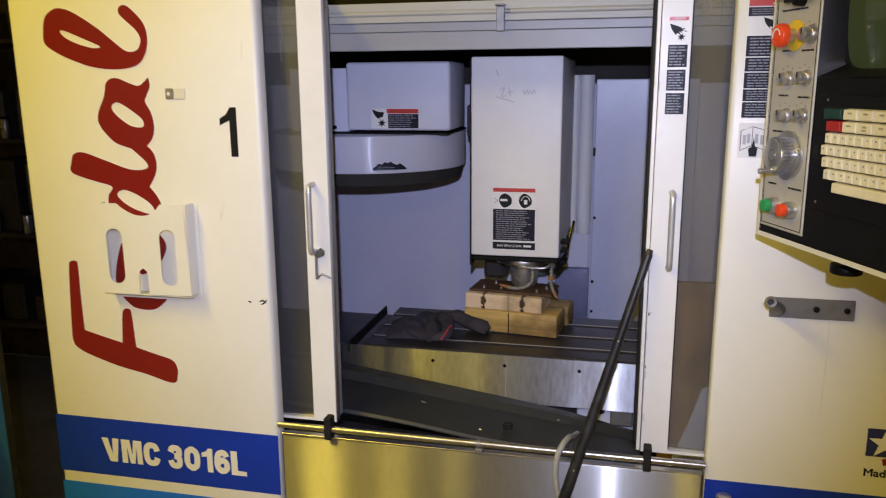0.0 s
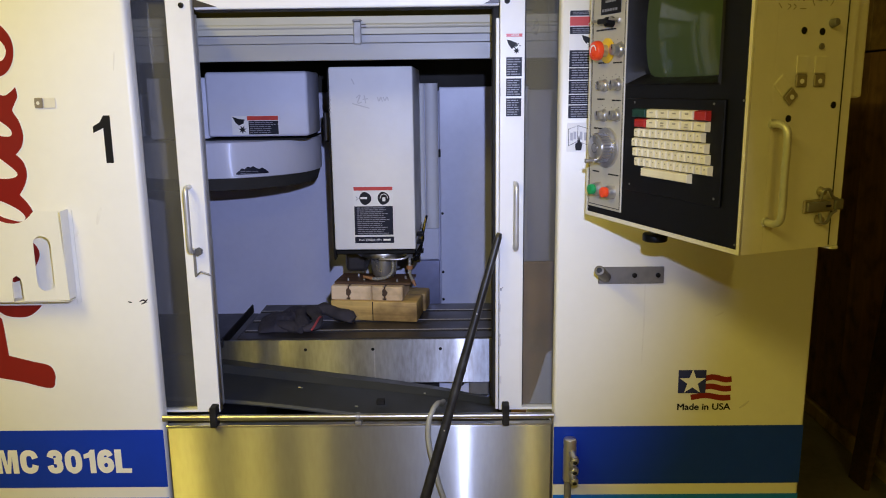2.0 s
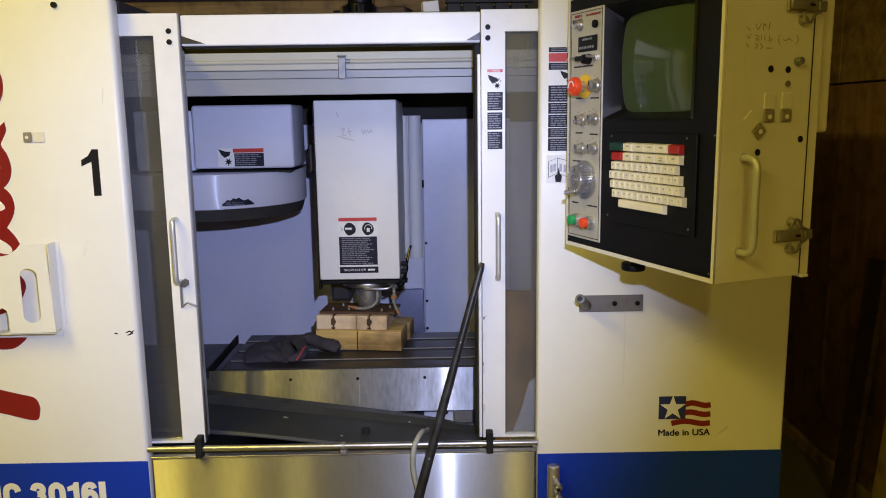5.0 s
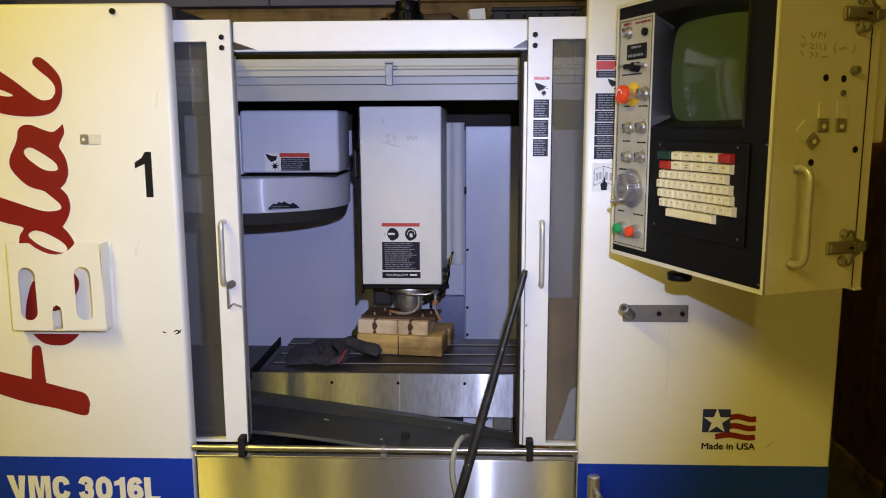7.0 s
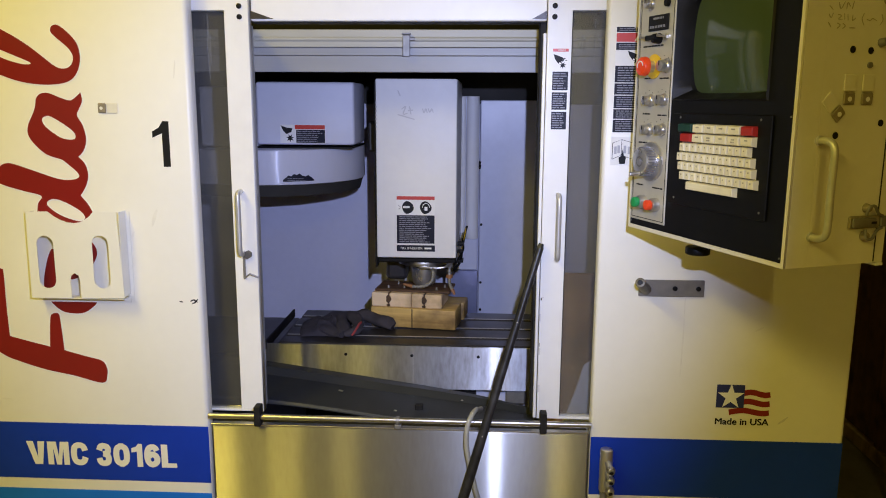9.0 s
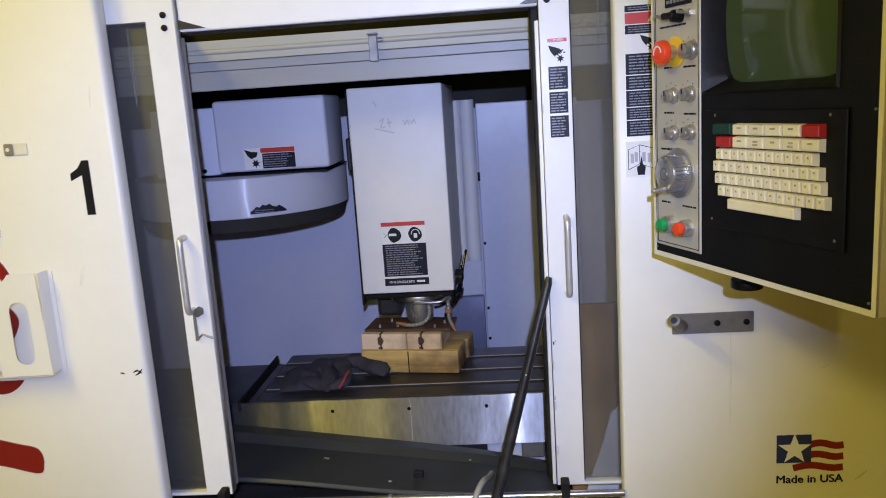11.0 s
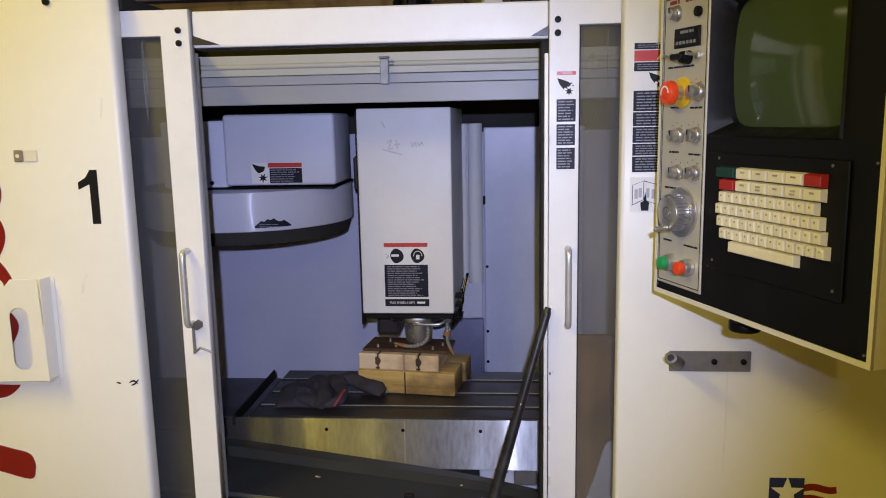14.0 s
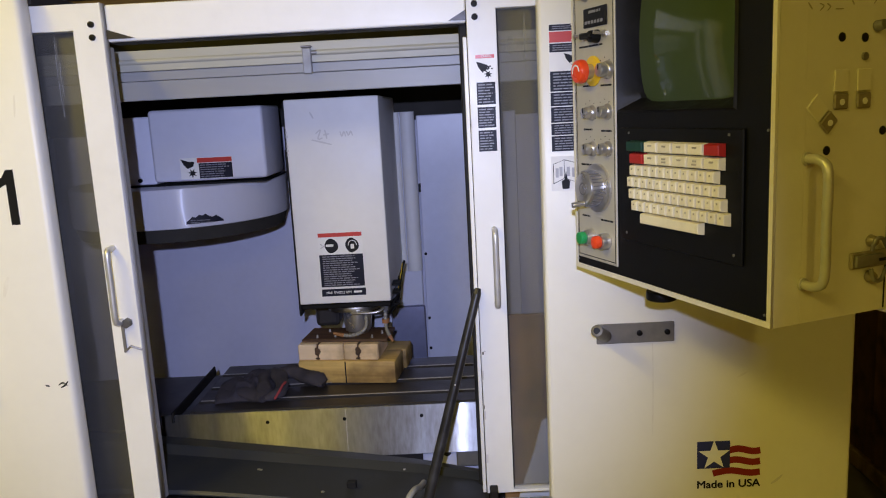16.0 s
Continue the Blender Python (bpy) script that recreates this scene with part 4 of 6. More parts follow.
# ---- column and back plates ----
column = thing("machine_column", (-0.05, 2.64, 0.5155), "pale painted machine column with guard plates", "column")
part("guard_plate", box(-0.060, 0.275, 2.640, 2.652, 0.5155, 1.574, 0.003), PALE_INNER, column, "pale blue-grey guard plate")
part("column_face", box(-0.36, -0.105, 2.60, 2.6592, 0.5155, 1.588, 0.004), PALE_INNER, column)
part("rail_rod", cyl((-0.124, 2.586, 1.053), (-0.124, 2.586, 1.588), 0.010, seg=16), HEAD_PAINT, column, "thin white rail", True)
part("rail_cover", cyl((-0.088, 2.598, 1.053), (-0.088, 2.598, 1.588), 0.024, seg=28), HEAD_PAINT, column, "rounded white rail cover", True)
part("lower_plate", box(-0.180, -0.063, 2.588, 2.5995, 0.5155, 0.928, 0.003), BLUE_STEEL, column, "bluish bare lower guard plate")
part("upper_plate", box(-0.160, -0.066, 2.589, 2.5995, 0.930, 1.052, 0.003), PALE_INNER, column)
part("catch", box(-0.064, -0.056, 2.632, 2.6395, 1.315, 1.345, 0.002), BLACK, column, "small black catch")
for z in (0.87, 0.76, 1.10):
    part("screw", cyl((-0.052, 2.6395, z), (-0.052, 2.634, z), 0.005, seg=10), BLACK, column)

# ---- spindle head ----
head = thing("milling_spindle", (-0.255, 2.3, 0.96), "white boxy milling spindle housing with warning sticker", "milling spindle")
part("housing", box(-0.381, -0.130, 2.064, 2.596, 1.080, 1.636, 0.004, 3), HEAD_PAINT, head, "white painted sheet housing", True)
part("underside", box(-0.379, -0.130, 2.068, 2.596, 1.064, 1.0785, 0.003), BLACK, head, "black lower casting")
part("rear_seal", box(-0.3875, -0.3815, 2.075, 2.12, 1.045, 1.63, 0.002), RUBBER, head, "dark side seal")
part("spindle_flange", cyl((-0.240, 2.16, 1.0635), (-0.240, 2.16, 1.047), 0.082, seg=40, bevel=0.002), ROD_STEEL, head, "round steel flange", True)
part("spindle_nose", cyl((-0.238, 2.16, 1.0468), (-0.238, 2.16, 0.978), 0.044, 0.037, seg=40, bevel=0.002), CHROME, head, "bright steel spindle nose", True)
part("drive_ring", cyl((-0.238, 2.16, 0.9775), (-0.238, 2.16, 0.969), 0.030, seg=32, bevel=0.001), ROD_STEEL, head, "", True)
part("side_casting", box(-0.372, -0.300, 2.22, 2.34, 0.972, 1.0635, 0.012, 2), CAST, head, "dark oily casting")
part("side_casting", box(-0.205, -0.135, 2.20, 2.32, 1.015, 1.0635, 0.006), CAST, head, "dark casting")
part("air_pipe", sweep(spline([(-0.245, 2.080, 1.046), (-0.22, 2.075, 1.0465), (-0.17, 2.075, 1.048), (-0.15, 2.09, 1.060)], 6), 0.004, 10), CHROME, head, "bent bright pipe", True)


def jointed_nozzle(pts, tip):
    line = spline(pts, 5)
    n = part("coolant_nozzle", sweep(line, [0.0058 if i % 2 else 0.0042 for i in range(len(line))], 12), NOZZLE_GREY, head, "jointed grey coolant nozzle")
    a, b = Vector(line[-1]), Vector(tip)
    part("nozzle_tip", cyl(a, b, 0.0065, 0.0035, seg=12), ORANGE, n, "faded orange nozzle tip", True)
    part("nozzle_fitting", cyl(line[0], Vector(line[0]) + Vector((0, 0, 0.012)), 0.011, seg=6), BRACKET_GREY, n)


jointed_nozzle([(-0.205, 2.085, 1.040), (-0.204, 2.083, 1.020), (-0.208, 2.080, 1.002), (-0.224, 2.080, 0.988), (-0.248, 2.082, 0.982), (-0.270, 2.085, 0.982)], (-0.300, 2.090, 0.988))
jointed_nozzle([(-0.152, 2.10, 1.046), (-0.152, 2.10, 1.02), (-0.152, 2.10, 0.998), (-0.149, 2.098, 0.985), (-0.143, 2.095, 0.972)], (-0.134, 2.090, 0.956))
part("hose_coupling", cyl((-0.152, 2.10, 1.020), (-0.152, 2.10, 1.009), 0.0105, seg=12), ORANGE, head, "faded orange coupling", True)
part("cable", sweep(spline([(-0.138, 2.10, 1.035), (-0.118, 2.12, 1.06), (-0.112, 2.16, 1.10), (-0.106, 2.2, 1.135), (-0.100, 2.24, 1.155)]), 0.004, 8), BLACK, head, "thin black cable", True)
part("cable", sweep(spline([(-0.142, 2.09, 1.04), (-0.122, 2.10, 1.075), (-0.108, 2.12, 1.10), (-0.112, 2.15, 1.13)]), 0.003, 8), BLACK, head, "thin black cable", True)
part("cable", sweep(spline([(-0.116, 2.14, 1.09), (-0.106, 2.17, 1.135), (-0.102, 2.18, 1.16)]), 0.0012, 8), YELLOW, head, "thin yellow wire", True)
for z in (1.06, 1.09, 1.115):
    part("cable_tie", box(-0.128, -0.108, 2.095, 2.15, z, z + 0.006, 0.001), BLACK, head)
hs = warning_label(head, -0.319, -0.197, 1.126, 1.2775, 2.064, (("red", 0.085), ("discs", 0.31), ("navy", 0.605)), 9)
rp = part("speed_label", box(-0.318, -0.197, 2.0634, 2.0638, 1.101, 1.121), STICKER_NAVY, head, "dark speed plate with white words")
part("lettering", on_front(moved(lettering("MAX SPINDLE RPM", 0.068, 0.007), Matrix.Translation((-0.305, 1.1075, 0))), 2.0632), STICKER_WHITE, rp)
part("fine_print", box(-0.230, -0.208, 2.0626, 2.0632, 1.1085, 1.1140), STICKER_WHITE, rp)
for pts in ([(-0.30, 1.545), (-0.288, 1.553), (-0.296, 1.530), (-0.284, 1.532)], [(-0.276, 1.552), (-0.272, 1.530)], [(-0.280, 1.540), (-0.266, 1.542)], [(-0.236, 1.546), (-0.232, 1.534), (-0.226, 1.546), (-0.222, 1.534)], [(-0.219, 1.546), (-0.214, 1.536), (-0.208, 1.546), (-0.204, 1.536)], [(-0.312, 1.528), (-0.29, 1.522), (-0.262, 1.514)], [(-0.305, 1.585), (-0.312, 1.600)]):
    part("pencil_mark", on_front(ribbon(pts, (0.003, 0.004, 0.003), 0.0003, 0.0005, 4), 2.064), PENCIL, head, "faded pencil scribble")
for k in range(7):
    part("paint_chip", box(-0.3815, -0.378 + 0.001 * (k % 3), 2.0630, 2.0665, 1.56 - 0.012 * k, 1.566 - 0.012 * k, 0.0005), PENCIL, head)

# ---- tool changer ----
atc = thing("tool_changer", (-0.70, 2.4, 1.25), "white tool changer carousel with box cover", "tool changer")
part("motor_cover", box(-0.787, -0.466, 2.175, 2.40, 1.427, 1.628, 0.010, 3), ATC_PAINT, atc, "white box cover with rounded edges", True)
part("bracket_box", box(-0.98, -0.789, 2.20, 2.50, 1.420, 1.612, 0.006, 2), PALE_INNER, atc, "", True)
# black strip: the shade between the box cover and the drum
part("cover_gap", box(-0.97, -0.480, 2.20, 2.50, 1.4145, 1.4195), BLACK, atc)
part("drum", cyl((-0.80, 2.425, 1.300), (-0.80, 2.425, 1.4135), 0.325, seg=96, bevel=0.006), DRUM_PAINT, atc, "white round drum cover", True)
# the shade under the drum is put into the skirt's dark colour
part("drum_skirt", cyl((-0.80, 2.425, 1.262), (-0.80, 2.425, 1.2995), 0.308, 0.319, seg=96), DARK_INNER, atc, "underside of the drum with its shade in the colour", True)
part("support_arm", box(-0.90, -0.62, 2.50, 2.6995, 1.45, 1.58, 0.01), CAST, atc, "dark cast arm to the column")
part("side_bracket", box(-0.440, -0.405, 2.30, 2.58, 1.40, 1.50, 0.006), CAST, atc, "dark bracket beside the cover")
part("screw", cyl((-0.835, 2.1995, 1.434), (-0.835, 2.194, 1.434), 0.006, seg=12), BLACK, atc)
back = part("warning_label", box(-0.709, -0.561, 2.1742, 2.1748, 1.433, 1.492), STICKER_WHITE, atc, "warning sticker with worn pictogram")
part("red_band", box(-0.660, -0.562, 2.1735, 2.1741, 1.478, 1.491), STICKER_RED, back)
part("print_field", box(-0.656, -0.562, 2.1735, 2.1741, 1.434, 1.476), STICKER_NAVY, back)
part("fine_print", bars(-0.653, -0.566, 1.436, 1.474, 6, 2.1733, 12, 0.42), GREY_INK, back)
part("pictogram", on_front(plate([[(-0.707, 1.490), (-0.685, 1.482), (-0.668, 1.481), (-0.672, 1.468), (-0.688, 1.462), (-0.698, 1.472)]], 0.0004), 2.1738), INK, back)
cog = [(-0.676 + (0.014 if k % 2 else 0.006) * math.sin(k * math.pi / 7), 1.449 + (0.014 if k % 2 else 0.006) * math.cos(k * math.pi / 7)) for k in range(14)]
part("pictogram", on_front(plate([cog], 0.0004), 2.1738), INK, back)
# worn plate on the drum, bent to its round face
bent = bmesh.new()
R = 0.3256
top = [0.006, 0.012, 0.020, 0.017, 0.024, 0.021, 0.025, 0.018, 0.015, 0.019, 0.012, 0.004]
cols = []
for k, h in enumerate(top):
    a = math.asin((-0.690 + 0.090 * k / 11 + 0.80) / R)
    cols.append([bent.verts.new((-0.80 + r * math.sin(a), 2.425 - r * math.cos(a), z)) for r in (R, R + 0.0008) for z in (1.312, 1.312 + h)])
for a, b in zip(cols, cols[1:]):
    bent.faces.new((a[2], b[2], b[3], a[3]))
    bent.faces.new((a[3], b[3], b[1], a[1]))
    bent.faces.new((a[0], a[1], b[1], b[0]))
    bent.faces.new((a[2], a[0], b[0], b[2]))
part("worn_label", bent, STICKER_NAVY, atc, "torn dark sticker with pale print")
part("fine_print", bars(-0.675, -0.612, 1.314, 1.326, 2, 2.1135, 5, 0.3), GREY_INK, atc)

# ---- work table ----
table = thing("work_table", (-0.2, 2.08, 0.5155), "oily dark T-slot table with steel front plate", "machine table")
slots = (1.972, 2.075, 2.185)
edges = [1.905] + [v for s in slots for v in (s - 0.008, s + 0.008)] + [2.275]
for y0, y1 in zip(edges[::2], edges[1::2]):
    part("table_rib", box(-0.66, 0.60, y0, y1, 0.805, 0.845, 0.002), CAST, table, "dark oily cast iron rib between slots")
part("table_bed", box(-0.66, 0.60, 1.906, 2.274, 0.76, 0.8045), CAST, table, "dark oily cast iron bed")
for s in slots:
    part("slot_edge", box(-0.655, 0.60, s + 0.0082, s + 0.0125, 0.8452, 0.8464), SLOT_EDGE, table, "bright worn slot edge")
part("front_plate", box(-0.735, 0.112, 1.897, 1.9035, 0.706, 0.841, 0.001), PLATE_STEEL, table, "worn bare steel front plate")
for x in (-0.457, -0.256, -0.055):
    part("plate_hole", cyl((x, 1.8972, 0.812), (x, 1.8955, 0.812), 0.0048, seg=14), BLACK, table, "dark bolt hole", True)
part("plate_seam", box(-0.2525, -0.2515, 1.8958, 1.8968, 0.709, 0.839), PENCIL, table)
part("saddle", box(-0.60, 0.52, 1.95, 2.45, 0.5155, 0.7595, 0.01), CAST, table)
part("end_wiper", moved(box(-0.003, 0.003, -0.185, 0.185, -0.02, 0.010, 0.002), pose(-0.702, 2.075, 0.842)), RUBBER, table, "black upright wiper strip")
part("end_cover", box(-1.20, -0.70, 1.92, 2.33, 0.775, 0.800, 0.003), CAST, table, "dark sliding cover beside the table")
part("lower_guard", box(-0.06, 0.105, 1.940, 1.946, 0.62, 0.700, 0.002), PALE_INNER, table, "pale lower guard plate")
part("guard_tab", cyl((0.005, 1.9395, 0.690), (0.005, 1.932, 0.690), 0.011, seg=16), CAST, table, "dark round tab", True)
part("corner_block", box(0.03, 0.09, 1.905, 1.94, 0.66, 0.705, 0.004), BRACKET_GREY, table)

# grey chute sheet between the table and the sill
chute = bmesh.new()
NX = 24
prof = ((1.872, 0.0, 0), (1.868, 0.012, 0), (1.815, 0.020, 0), (1.795, 0.004, 0), (1.70, 0.0, 1), (1.640, 0.0, 1), (1.635, -0.006, 1))
rows_ = []
for i in range(NX + 1):
    x = -0.98 + 1.085 * i / NX
    zt = float(np.interp(x, (-1.0, -0.70, -0.20, -0.05, 0.10), (0.815, 0.785, 0.715, 0.690, 0.655)))
    zb = float(np.interp(x, (-1.0, -0.63, -0.28, 0.10), (0.795, 0.762, 0.724, 0.700)))
    rows_.append([chute.verts.new((x, y, zt + (zb - zt) * (1.872 - y) / 0.237 + dz + 0.003 * math.sin(x * 9) * low)) for y, dz, low in prof])
for a, b in zip(rows_, rows_[1:]):
    for k in range(len(prof) - 1):
        chute.faces.new((a[k], a[k + 1], b[k + 1], b[k]))
r = bmesh.ops.extrude_face_region(chute, geom=chute.faces[:])
bmesh.ops.translate(chute, vec=(0, 0, -0.003), verts=[v for v in r["geom"] if isinstance(v, bmesh.types.BMVert)])
sheet = solo("chute_sheet", chute, SHEET_GREY, "dark grey bent sheet metal chip guard", "sheet metal", smooth=True)
part("bracket", box(-0.70, 0.08, 1.69, 1.80, 0.60, 0.645, 0.004), CAST, sheet)
for x, y, w in ((-0.446, 1.745, 0.014), (-0.28, 1.66, 0.008), (-0.10, 1.80, 0.006), (-0.35, 1.83, 0.006)):
    zt = float(np.interp(x, (-1.0, -0.70, -0.20, -0.05, 0.10), (0.815, 0.785, 0.715, 0.690, 0.655)))
    zb = float(np.interp(x, (-1.0, -0.63, -0.28, 0.10), (0.795, 0.762, 0.724, 0.700)))
    z = zt + (zb - zt) * (1.872 - y) / 0.237 + 0.0045
    solo("metal_chip", moved(box(-w / 2, w / 2, -0.003, 0.003, 0, 0.002, 0.0006), pose(x, y, z + 0.003, 3, 4, -20)), CHROME, "small bright metal chip on the dark sheet", "metal chip", "chips on the chute sheet")
solo("rubber_block", box(-0.229, -0.206, 1.69, 1.705, 0.722, 0.738, 0.002), RUBBER, "small black rubber block on the sheet", "block")

# ---- wood under the spindle ----
low = thing("wooden_block", (-0.258, 2.122, 0.8465), "oil-stained wooden block on the machine table", "wooden block", rz=-8)
part("beam", moved(box(-0.143, 0.138, -0.055, 0.055, 0, 0.066, 0.006, 2), pose(0, 0, 0)), OILED_WOOD, low, "", True, True)
part("grain_split", moved(box(-0.0015, 0.0015, -0.0562, -0.0552, 0.002, 0.064), pose(-0.005, 0, 0)), INK, low, local=True)
rear = thing("wooden_block", (-0.24, 2.243, 0.8465), "second stained wooden block behind the first", "wooden block", rz=-8)
part("beam", box(-0.143, 0.143, -0.05, 0.035, 0, 0.060, 0.006, 2), OILED_WOOD, rear, "", True, True)
pine = thing("jaw_board", (-0.28, 2.13, 0.913), "pale pine board with two keyhole slots", "wooden board", rz=-7)
W = ((-0.118, -0.0645), (-0.0595, 0.0130), (0.0142, 0.0525), (0.0575, 0.113))
for k, (a, b) in enumerate(W):
    part("board_piece", box(a, b, -0.056, 0.075, 0.0, 0.046, 0.003), PINE, pine, local=True)
for x in (-0.062, 0.055):
    part("slot_web", box(x - 0.0024, x + 0.0024, -0.050, 0.07, 0.0005, 0.045), TOP_WOOD, pine, "dark recessed keyhole slot", local=True)
    hole = [(x + 0.0085 * math.cos(a) * (1 + 0.2 * math.cos(3 * a)), 0.0265 + 0.0125 * math.sin(a)) for a in (2 * math.pi * k / 14 for k in range(14))]
    part("slot_bulb", on_front(plate([hole], 0.0008), -0.0563), TOP_WOOD, pine, "dark widened slot end", local=True)
    part("slot_foot", box(x - 0.006, x + 0.006, -0.0569, -0.0562, 0.004, 0.0085, 0.001), TOP_WOOD, pine, local=True)
part("top_layer", box(-0.112, 0.135, -0.035, 0.085, 0.0464, 0.055, 0.002), TOP_WOOD, pine, "dark oiled top layer", local=True)
for x, y in ((-0.07, -0.02), (-0.02, -0.01), (0.02, 0.03), (0.09, -0.022), (0.11, 0.02), (-0.05, 0.04)):
    part("screw", cyl((x, y, 0.0552), (x, y, 0.064), 0.004, 0.003, seg=8), CHROME, pine, "small bright screw", local=True)

# ---- rag on the table ----
def crumpled(cx, cy, z, sx, sy, h, seed, rz):
    """A heap of cloth: a cushion-like sheet with folds, closed underneath."""
    b = bmesh.new()
    n, m = 44, 26
    grid = []
    for i in range(n + 1):
        row = []
        for j in range(m + 1):
            u, v = i / n * 2 - 1, j / m * 2 - 1
            e = max(0.0, 1 - abs(u) ** 2.0) * max(0.0, 1 - abs(v) ** 2.0)
            p = Vector((u * 2.1 + seed, v * 1.6, seed * 0.37))
            fold = (1 - abs(noise.noise(p * 0.8)) * 2) * 0.75 + (1 - abs(noise.noise(p * 1.6 + Vector((5, 2, 1)))) * 2) * 0.22 
            edge = 1 + 0.25 * noise.noise(Vector((math.cos(math.atan2(v, u)) * 1.1, math.sin(math.atan2(v, u)) * 1.1, seed)))
            row.append(b.verts.new((u * sx * edge, v * sy * edge, e ** 0.55 * h * (0.45 + fold))))
        grid.append(row)
    for i in range(n):
        for j in range(m):
            b.faces.new((grid[i][j], grid[i + 1][j], grid[i + 1][j + 1], grid[i][j + 1]))
    r = bmesh.ops.extrude_face_region(b, geom=b.faces[:])
    for v in r["geom"]:
        if isinstance(v, bmesh.types.BMVert):
            v.co.z = max(0.0, v.co.z - 0.004)
    b.transform(pose(cx, cy, z, 0, 0, rz))
    return b


rag = thing("rag", (-0.50, 2.06, 0.847), "crumpled dark purple-grey work rag", "rag")
part("cloth", crumpled(-0.545, 2.050, 0.847, 0.085, 0.085, 0.030, 3.3, 12), CLOTH, rag, "crumpled dark cloth", True)


def sleeve(pts, radii, seed):
    """A soft flattened fold of cloth along a line."""
    line = spline(pts, 7)
    n = len(line)
    rs = [float(np.interp(i / (n - 1) * (len(radii) - 1), range(len(radii)), radii)) for i in range(n)]
    b = sweep(line, rs, 18)
    for v in b.verts:
        p = v.co * 22 + Vector((seed, seed * 2, 0))
        v.co += Vector((noise.noise(p), noise.noise(p + Vector((9, 0, 0))), 0.8 * noise.noise(p + Vector((0, 7, 0))))) * 0.012
        v.co += Vector((0, 0, 1)) * (1 - abs(noise.noise(p * 2.1)) * 2) * 0.003
        v.co += Vector((0, 0, 1)) * (1 - abs(noise.noise(p * 4.3 + Vector((3, 1, 0)))) * 2) * 0.002
        v.co.z = max(0.8472, 0.8472 + (v.co.z - 0.8472) * 0.70)
    return b


part("fold", sleeve([(-0.560, 2.085, 0.862), (-0.530, 2.09, 0.888), (-0.500, 2.06, 0.892), (-0.485, 2.00, 0.880), (-0.468, 1.955, 0.862)], (0.010, 0.022, 0.020, 0.020, 0.012), 1.3), CLOTH, rag, "raised fold of cloth", True)
part("fold", sleeve([(-0.470, 1.950, 0.860), (-0.445, 1.965, 0.866), (-0.436, 2.01, 0.880), (-0.455, 2.06, 0.896), (-0.490, 2.10, 0.892)], (0.010, 0.016, 0.018, 0.022, 0.014), 4.1), CLOTH, rag, "raised fold of cloth", True)
part("fold", sleeve([(-0.480, 2.105, 0.880), (-0.435, 2.095, 0.892), (-0.390, 2.075, 0.882), (-0.350, 2.055, 0.872), (-0.325, 2.045, 0.864)], (0.016, 0.026, 0.025, 0.026, 0.018), 7.7), CLOTH, rag, "folded sleeve of cloth", True)
part("fold", sleeve([(-0.600, 2.03, 0.853), (-0.56, 2.01, 0.862), (-0.51, 1.975, 0.862), (-0.475, 1.95, 0.856)], (0.010, 0.018, 0.020, 0.012), 2.9), CLOTH, rag, "low fold of cloth", True)
part("seam", sweep(spline([(-0.446, 1.946, 0.856), (-0.436, 1.952, 0.870), (-0.428, 1.972, 0.884), (-0.424, 1.990, 0.886)], 5), 0.0035, 8), CLOTH_RED, rag, "red seam", True)

# ---- bar and hose at the door ----
bar = thing("pry_bar", (-0.19, 1.40, 0.0), "black tapered steel bar leaning on the door", "steel bar")
p0, p1 = Vector((-0.262, 1.33, 0.0)), Vector((0.095, 1.556, 1.212))
part("shaft", sweep([p0.lerp(p1, k / 10) for k in range(11)], [0.0165 - 0.0075 * k / 10 for k in range(11)], 16), POLE_BLACK, bar, "", True)
part("tip", sweep([p1, p1 + (p1 - p0).normalized() * 0.012], [0.009, 0.006], 8), POLE_BLACK, bar)
for k, f in enumerate((0.62, 0.85)):
    q = p0.lerp(p1, f)
    part("worn_spot", box(q.x - 0.002, q.x + 0.001, q.y - 0.0165 + 0.0075 * f, q.y - 0.0145 + 0.0075 * f, q.z - 0.004, q.z + 0.004, 0.0004), SLOT_EDGE, bar)
part("hose", sweep(spline([(-0.045, 1.66, 0.745), (-0.050, 1.60, 0.765), (-0.058, 1.54, 0.790), (-0.070, 1.50, 0.788), (-0.080, 1.485, 0.760), (-0.079, 1.487, 0.70), (-0.058, 1.49, 0.60), (-0.035, 1.49, 0.50), (-0.02, 1.48, 0.25), (0.0, 1.40, 0.012), (0.05, 1.3, 0.012)]), 0.0066, 12), HOSE_GREY, thing("air_hose", (0.0, 1.40, 0.0), "grey rubber hose hung over the sill", "hose"), "", True)

# ---- literature pocket, magnets, bracket and manifold on the panels ----
pocket = thing("document_pocket", (-1.045, 1.50, 1.075), "white sheet metal document pocket with cut-outs", "document pocket")
dip = [(-0.994, 1.3005), (-1.003, 1.290), (-1.014, 1.281), (-1.028, 1.2745), (-1.043, 1.272), (-1.060, 1.2735), (-1.078, 1.280), (-1.094, 1.289), (-1.108, 1.300)]
out = [(-1.166, 1.083), (-1.064, 1.083), (-1.064, 1.130), (-1.061, 1.141), (-1.052, 1.147), (-1.043, 1.141), (-1.040, 1.130), (-1.040, 1.084), (-0.930, 1.086), (-0.936, 1.301)] + dip + [(-1.163, 1.299)]
part("front_plate", on_front(plate([out, round_rect(-1.142, -1.100, 1.108, 1.240, 0.0208), round_rect(-1.003, -0.962, 1.109, 1.242, 0.0203)], 0.0015), 1.478), CREAM, pocket)
